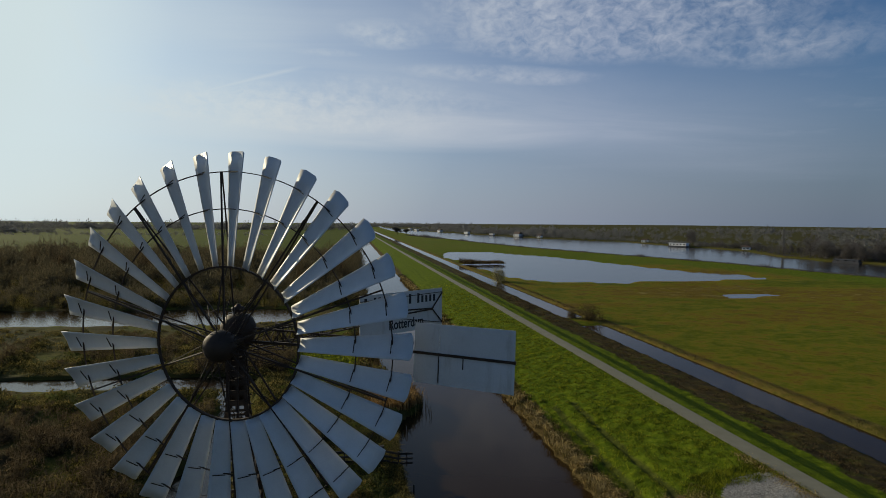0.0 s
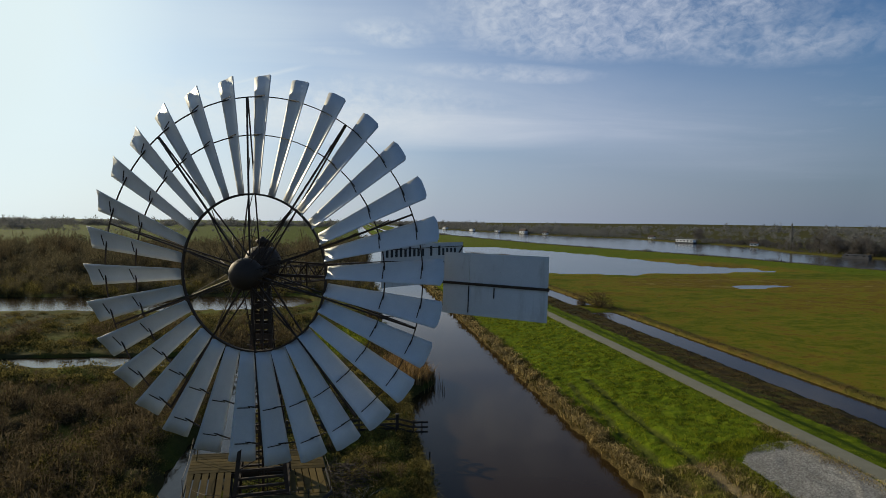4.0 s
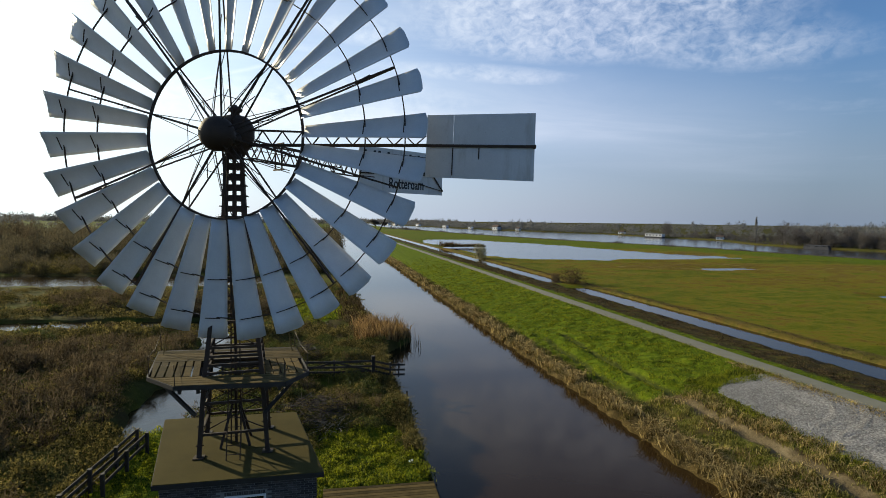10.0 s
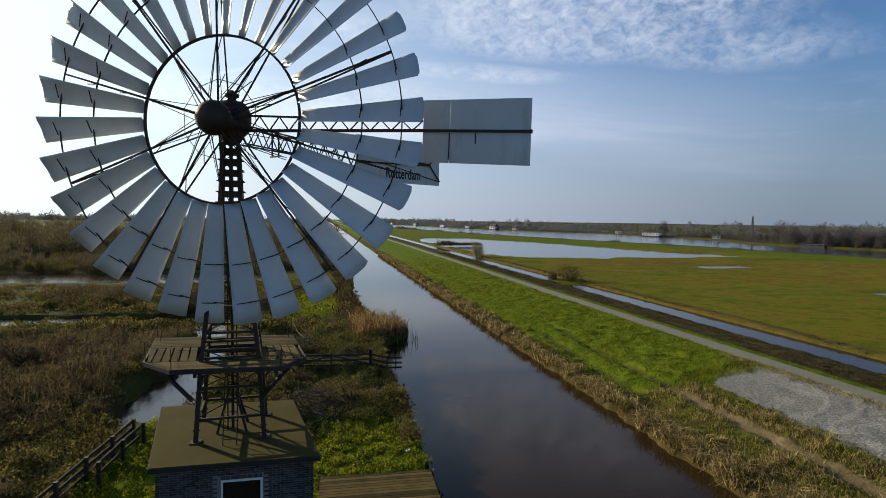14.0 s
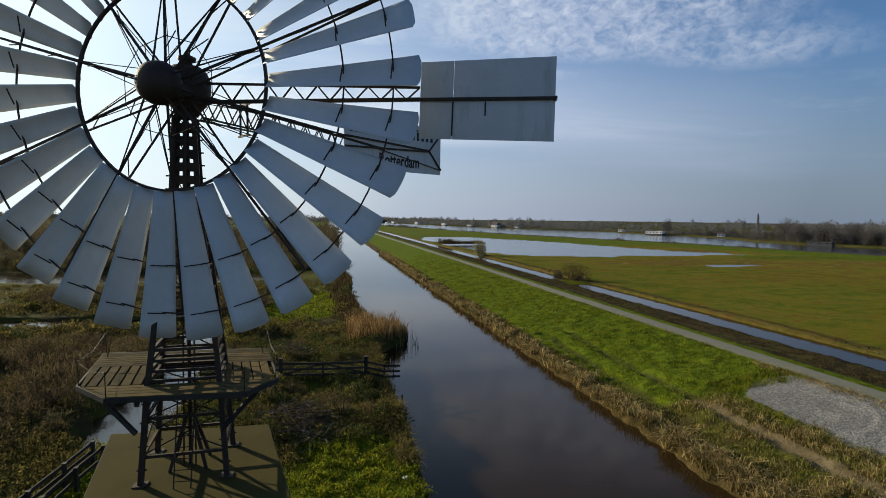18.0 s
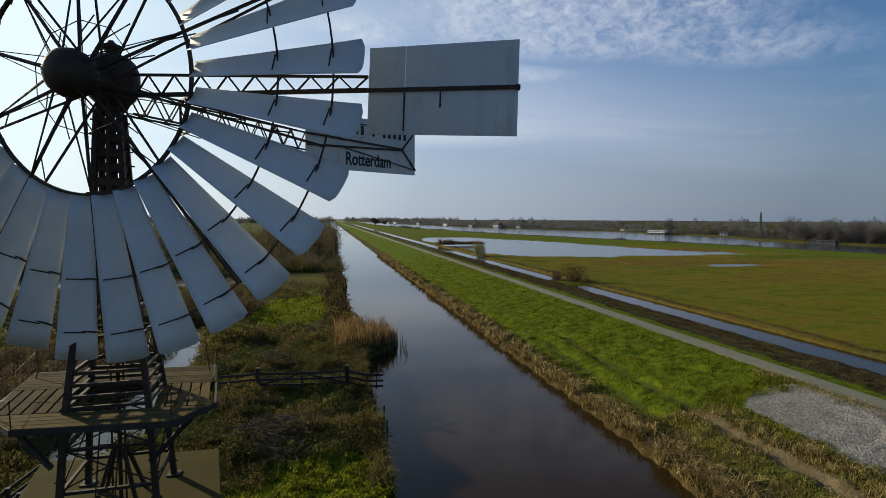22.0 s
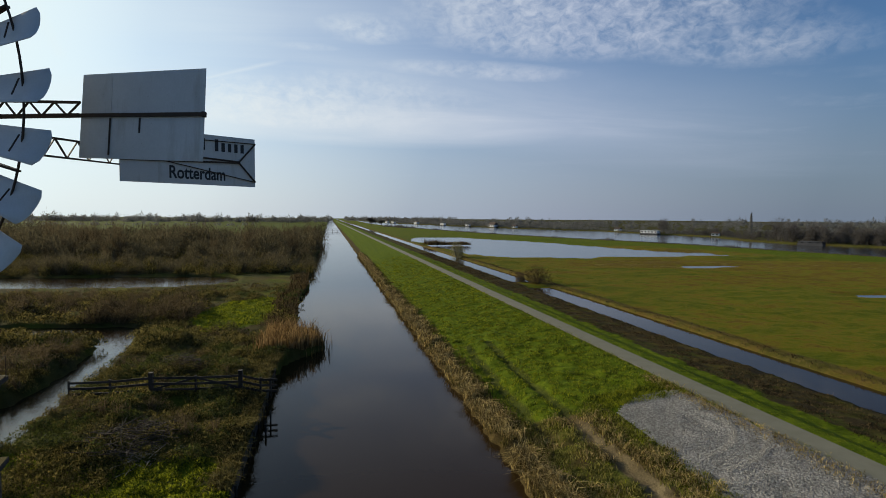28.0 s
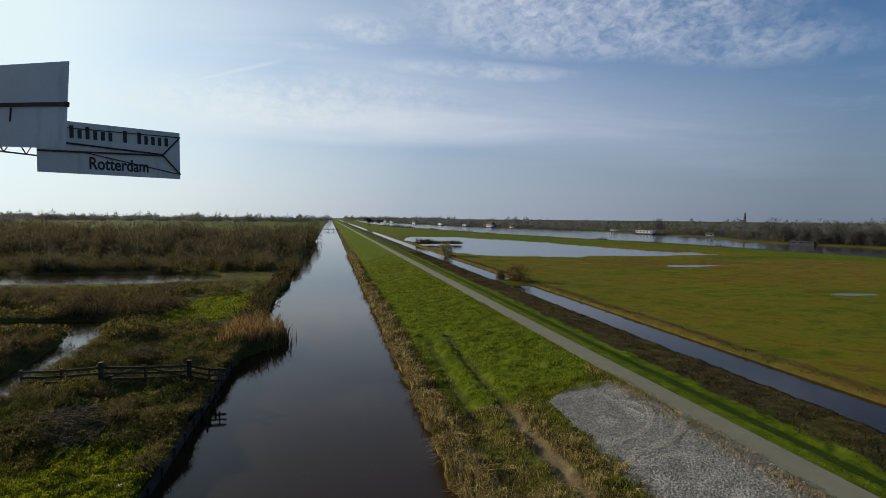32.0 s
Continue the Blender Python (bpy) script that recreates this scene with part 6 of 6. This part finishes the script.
stuff("river_scrub", "low dark scrub along the near river bank", "scrub",
      [woods(1500, lambda y: river_near(y) - 2.5 + rng.normal(0, 1.0, len(y)), 95, 620, 0.12, 0.42, 0.20, 16, 0.8, ""),
       woods(16, lambda y: river_near(y) - 4.0 + rng.normal(0, 1.0, len(y)), 150, 480, 0.5, 1.8, 0.2, 60, 1.3, ""),
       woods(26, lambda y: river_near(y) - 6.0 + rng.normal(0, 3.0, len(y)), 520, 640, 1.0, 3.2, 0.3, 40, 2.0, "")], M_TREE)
stuff("reed_island", "low brown reed bed in the flooded meadow", "reeds",
      [woods(34, lambda y: rng.uniform(43, 57, len(y)), 198, 205, 0.3, 1.5, 0.12, 90, 1.0, ""), woods(14, lambda y: rng.uniform(40, 45, len(y)), 196, 204, 0.8, 2.4, 0.12, 90, 0.9, "")], M_REEDDARK)

# ---- houseboats and houses along the river ----


def houseboat(label, length, depth, h, roof, at, turn, hull=True, category="houseboat", paint=None):
    root = thing("houseboat" if hull else "house", label, category, at)
    root.rotation_euler = (0, 0, turn)
    if hull:
        s = Shape()
        s.add([(-length / 2, -depth / 2, -0.4), (length / 2, -depth / 2, -0.4), (length / 2 + 0.6, -depth / 2 - 0.2, 0.9), (-length / 2 - 0.6, -depth / 2 - 0.2, 0.9),
               (-length / 2, depth / 2, -0.4), (length / 2, depth / 2, -0.4), (length / 2 + 0.6, depth / 2 + 0.2, 0.9), (-length / 2 - 0.6, depth / 2 + 0.2, 0.9)],
              [(0, 1, 2, 3), (5, 4, 7, 6), (1, 5, 6, 2), (4, 0, 3, 7), (3, 2, 6, 7), (4, 5, 1, 0)])
        part("hull", s, M_BOATDARK, root)
    z0 = 0.9 if hull else 0.0
    s = Shape()
    s.box((-length / 2, -depth / 2, z0), (length / 2, depth / 2, z0 + h))
    paint = paint or M_BOATWHITE
    part("cabin" if hull else "wall", s, paint, root)
    s = Shape()
    L, D, Z = length / 2 + 0.3, depth / 2 + 0.3, z0 + h
    if roof > 0.5:
        s.add([(-L, -D, Z), (L, -D, Z), (L, D, Z), (-L, D, Z), (-L, 0, Z + roof), (L, 0, Z + roof)], [(0, 1, 5, 4), (2, 3, 4, 5), (1, 2, 5), (3, 0, 4), (3, 2, 1, 0)])
    else:
        s.box((-L, -D, Z), (L, D, Z + 0.25))
    part("roof", s, M_TILE if roof > 0.5 else paint, root)
    k = max(2, int(length / 2.6))
    for i in range(k):
        x = -length / 2 + (i + 0.5) * length / k
        s = Shape()
        s.box((x - 0.55, -depth / 2 - 0.04, z0 + h * 0.35), (x + 0.55, -depth / 2 + 0.02, z0 + h * 0.80))
        part("window", s, M_GLASS, root)
    return root


houseboat("long white flat-roofed houseboat moored at the far bank", 13.0, 4.4, 1.7, 0.0, (230, 356, 0), radians(-60))
houseboat("white gabled house on the far river bank", 8.6, 6.4, 2.9, 2.8, (178, 600, 0.7), radians(-60), False, "house")
houseboat("small white houseboat moored at the far bank", 6.5, 3.2, 1.7, 0.0, (160, 655, 0), radians(-60))
houseboat("small white gabled boathouse at the far bank", 5.0, 4.0, 2.0, 1.5, (191, 560, 0.7), radians(-55), False, "boathouse")
houseboat("white houseboat with a flat roof at the far bank", 8.6, 4.0, 2.2, 0.0, (143, 735, 0), radians(-65))
houseboat("white boathouse on the far river bank", 8.6, 5.6, 2.9, 1.8, (124, 872, 0.7), radians(-65), False, "boathouse")
houseboat("white houseboat far up the river", 9.4, 4.0, 2.3, 0.0, (96, 985, 0), radians(-65))
houseboat("white boathouse far up the river", 8.6, 4.8, 2.9, 1.4, (92, 1080, 0.7), radians(-65), False, "boathouse")
houseboat("small pale boathouse among the bare trees", 5.0, 4.0, 1.9, 1.3, (241, 425, 0.7), radians(-55), False, "boathouse")
houseboat("small pale boathouse by the river trees", 4.3, 3.2, 1.7, 1.1, (242, 300, 0.7), radians(-50), False, "boathouse")
houseboat("white motor cruiser moored by the trees", 6.5, 2.6, 1.3, 0.0, (222, 150, 0), radians(-35), True, "boat")
houseboat("dark low barge moored under the trees", 9.4, 2.9, 0.7, 0.0, (213, 197, 0), radians(-65), True, "barge", M_BOATDARK)

# ---- footbridge over the canal, far off ----
bridge = thing("footbridge", "low dark timber footbridge across the canal", "bridge", (-0.5, 418, 0))
s = Shape()
s.box((-7.5, -0.9, 0.9), (7.5, 0.9, 1.15))
part("deck", s, M_DARKWOOD, bridge)
for x in (-7.2, -3.6, 0, 3.6, 7.2):
    s = Shape()
    s.beam((x, -0.8, -0.8), (x, -0.8, 2.1), 0.2, 0.2)
    part("post", s, M_DARKWOOD, bridge)
s = Shape()
s.beam((-7.2, -0.8, 2.05), (7.2, -0.8, 2.05), 0.12, 0.15)
part("handrail", s, M_DARKWOOD, bridge)
s = Shape()
s.box((-9.5, -22, -0.5), (-4.5, -18, 0.5))
part("abutment", s, M_DARKWOOD, bridge)


# ---- heaps of cut branches ----
def brush_heap(label, x, y, r, h, n, seed, material=None):
    g = np.random.default_rng(seed)
    s = Shape()
    z0 = hgt(x, y)
    for _ in range(n):
        a, d = g.uniform(0, 6.283), r * math.sqrt(g.uniform(0, 1))
        p = Vector((d * math.cos(a), d * math.sin(a), g.uniform(0.0, 1.0) * h * (1 - (d / r) ** 2) + 0.05))
        b, l, t = g.uniform(0, 6.283), g.uniform(0.4, 1.1), g.uniform(-0.3, 0.35)
        q = p + Vector((math.cos(b) * l, math.sin(b) * l, t * l))
        q.z = max(q.z, 0.02)
        s.rod(p, q, g.uniform(0.010, 0.028), 4, 0.006)
    o = part("branch_pile", s, material or M_STRAW)
    o.location = (x, y, z0)
    return tagged(o, label, "branch pile", group="branch piles", kind="stuff")


brush_heap("wide heap of dark cut branches on the marsh bank", -0.6, 12.9, 1.8, 0.8, 360, 1)
brush_heap("heap of dry cut branches among marsh plants", -2.2, 26.2, 1.7, 1.1, 300, 2)
brush_heap("small heap of pale sticks beside the lawn", 0.4, 11.3, 0.75, 0.35, 60, 3, M_STICK)

# ---- bricks of the pump house ----
BL, BH = 0.21, 0.052
brick = Shape()
brick.box((0, -0.008, 0), (BL, 0.02, BH))
brick_me = brick.mesh("brick", M_BRICK)
header = Shape()
header.box((0, -0.008, 0), (BH, 0.02, 0.10))
header_me = header.mesh("brick", M_BRICK)
rest = Shape()
count = 0
for row in range(int((HT - 0.12) / 0.0625)):
    z = HT - 0.17 - 0.0625 * row
    x = -HX - (0.11 if row % 2 else 0.0)
    while x < HX - 0.02:
        x0, x1 = max(x, -HX), min(x + BL, HX)
        if not (x1 > WX0 - 0.01 and x0 < WX1 + 0.01 and WZ0 - 0.05 < z < WZ1 + 0.09) and x1 - x0 > 0.05:
            if x1 - x0 > BL - 0.001 and count < 290 and row < 18:
                b = part("brick", brick_me, M_BRICK, front_wall)
                b.location = (x0, -HY, z)
                count += 1
            else:
                rest.box((x0, -HY - 0.008, z), (x1, -HY + 0.02, z + BH))
        x += BL + 0.010
for k in range(int((WX1 - WX0) / 0.0625)):
    b = part("brick", header_me, M_BRICK, front_wall)
    b.location = (WX0 + 0.005 + 0.0625 * k, -HY, WZ1 + 0.003)
part("lower_bricks", rest, M_BRICK, front_wall, kind="stuff")
east = Shape()
for row in range(int((HT - 0.12) / 0.0625)):
    z = HT - 0.17 - 0.0625 * row
    y = -HY - (0.11 if row % 2 else 0.0)
    while y < HY - 0.02:
        y0, y1 = max(y, -HY), min(y + BL, HY)
        if y1 - y0 > 0.04:
            east.box((HX - 0.02, y0, z), (HX + 0.008, y1, z + BH))
        y += BL + 0.010
part("wall_bricks", east, M_BRICK, side_walls[2], kind="stuff")

# the pump house has a slanting plan: its side walls lean to the left towards the back
done = {brick_me, header_me}
for ob in house.children_recursive:
    if ob.data not in done:
        done.add(ob.data)
        for v in ob.data.vertices:
            v.co.x += SLANT * (v.co.y + HY)
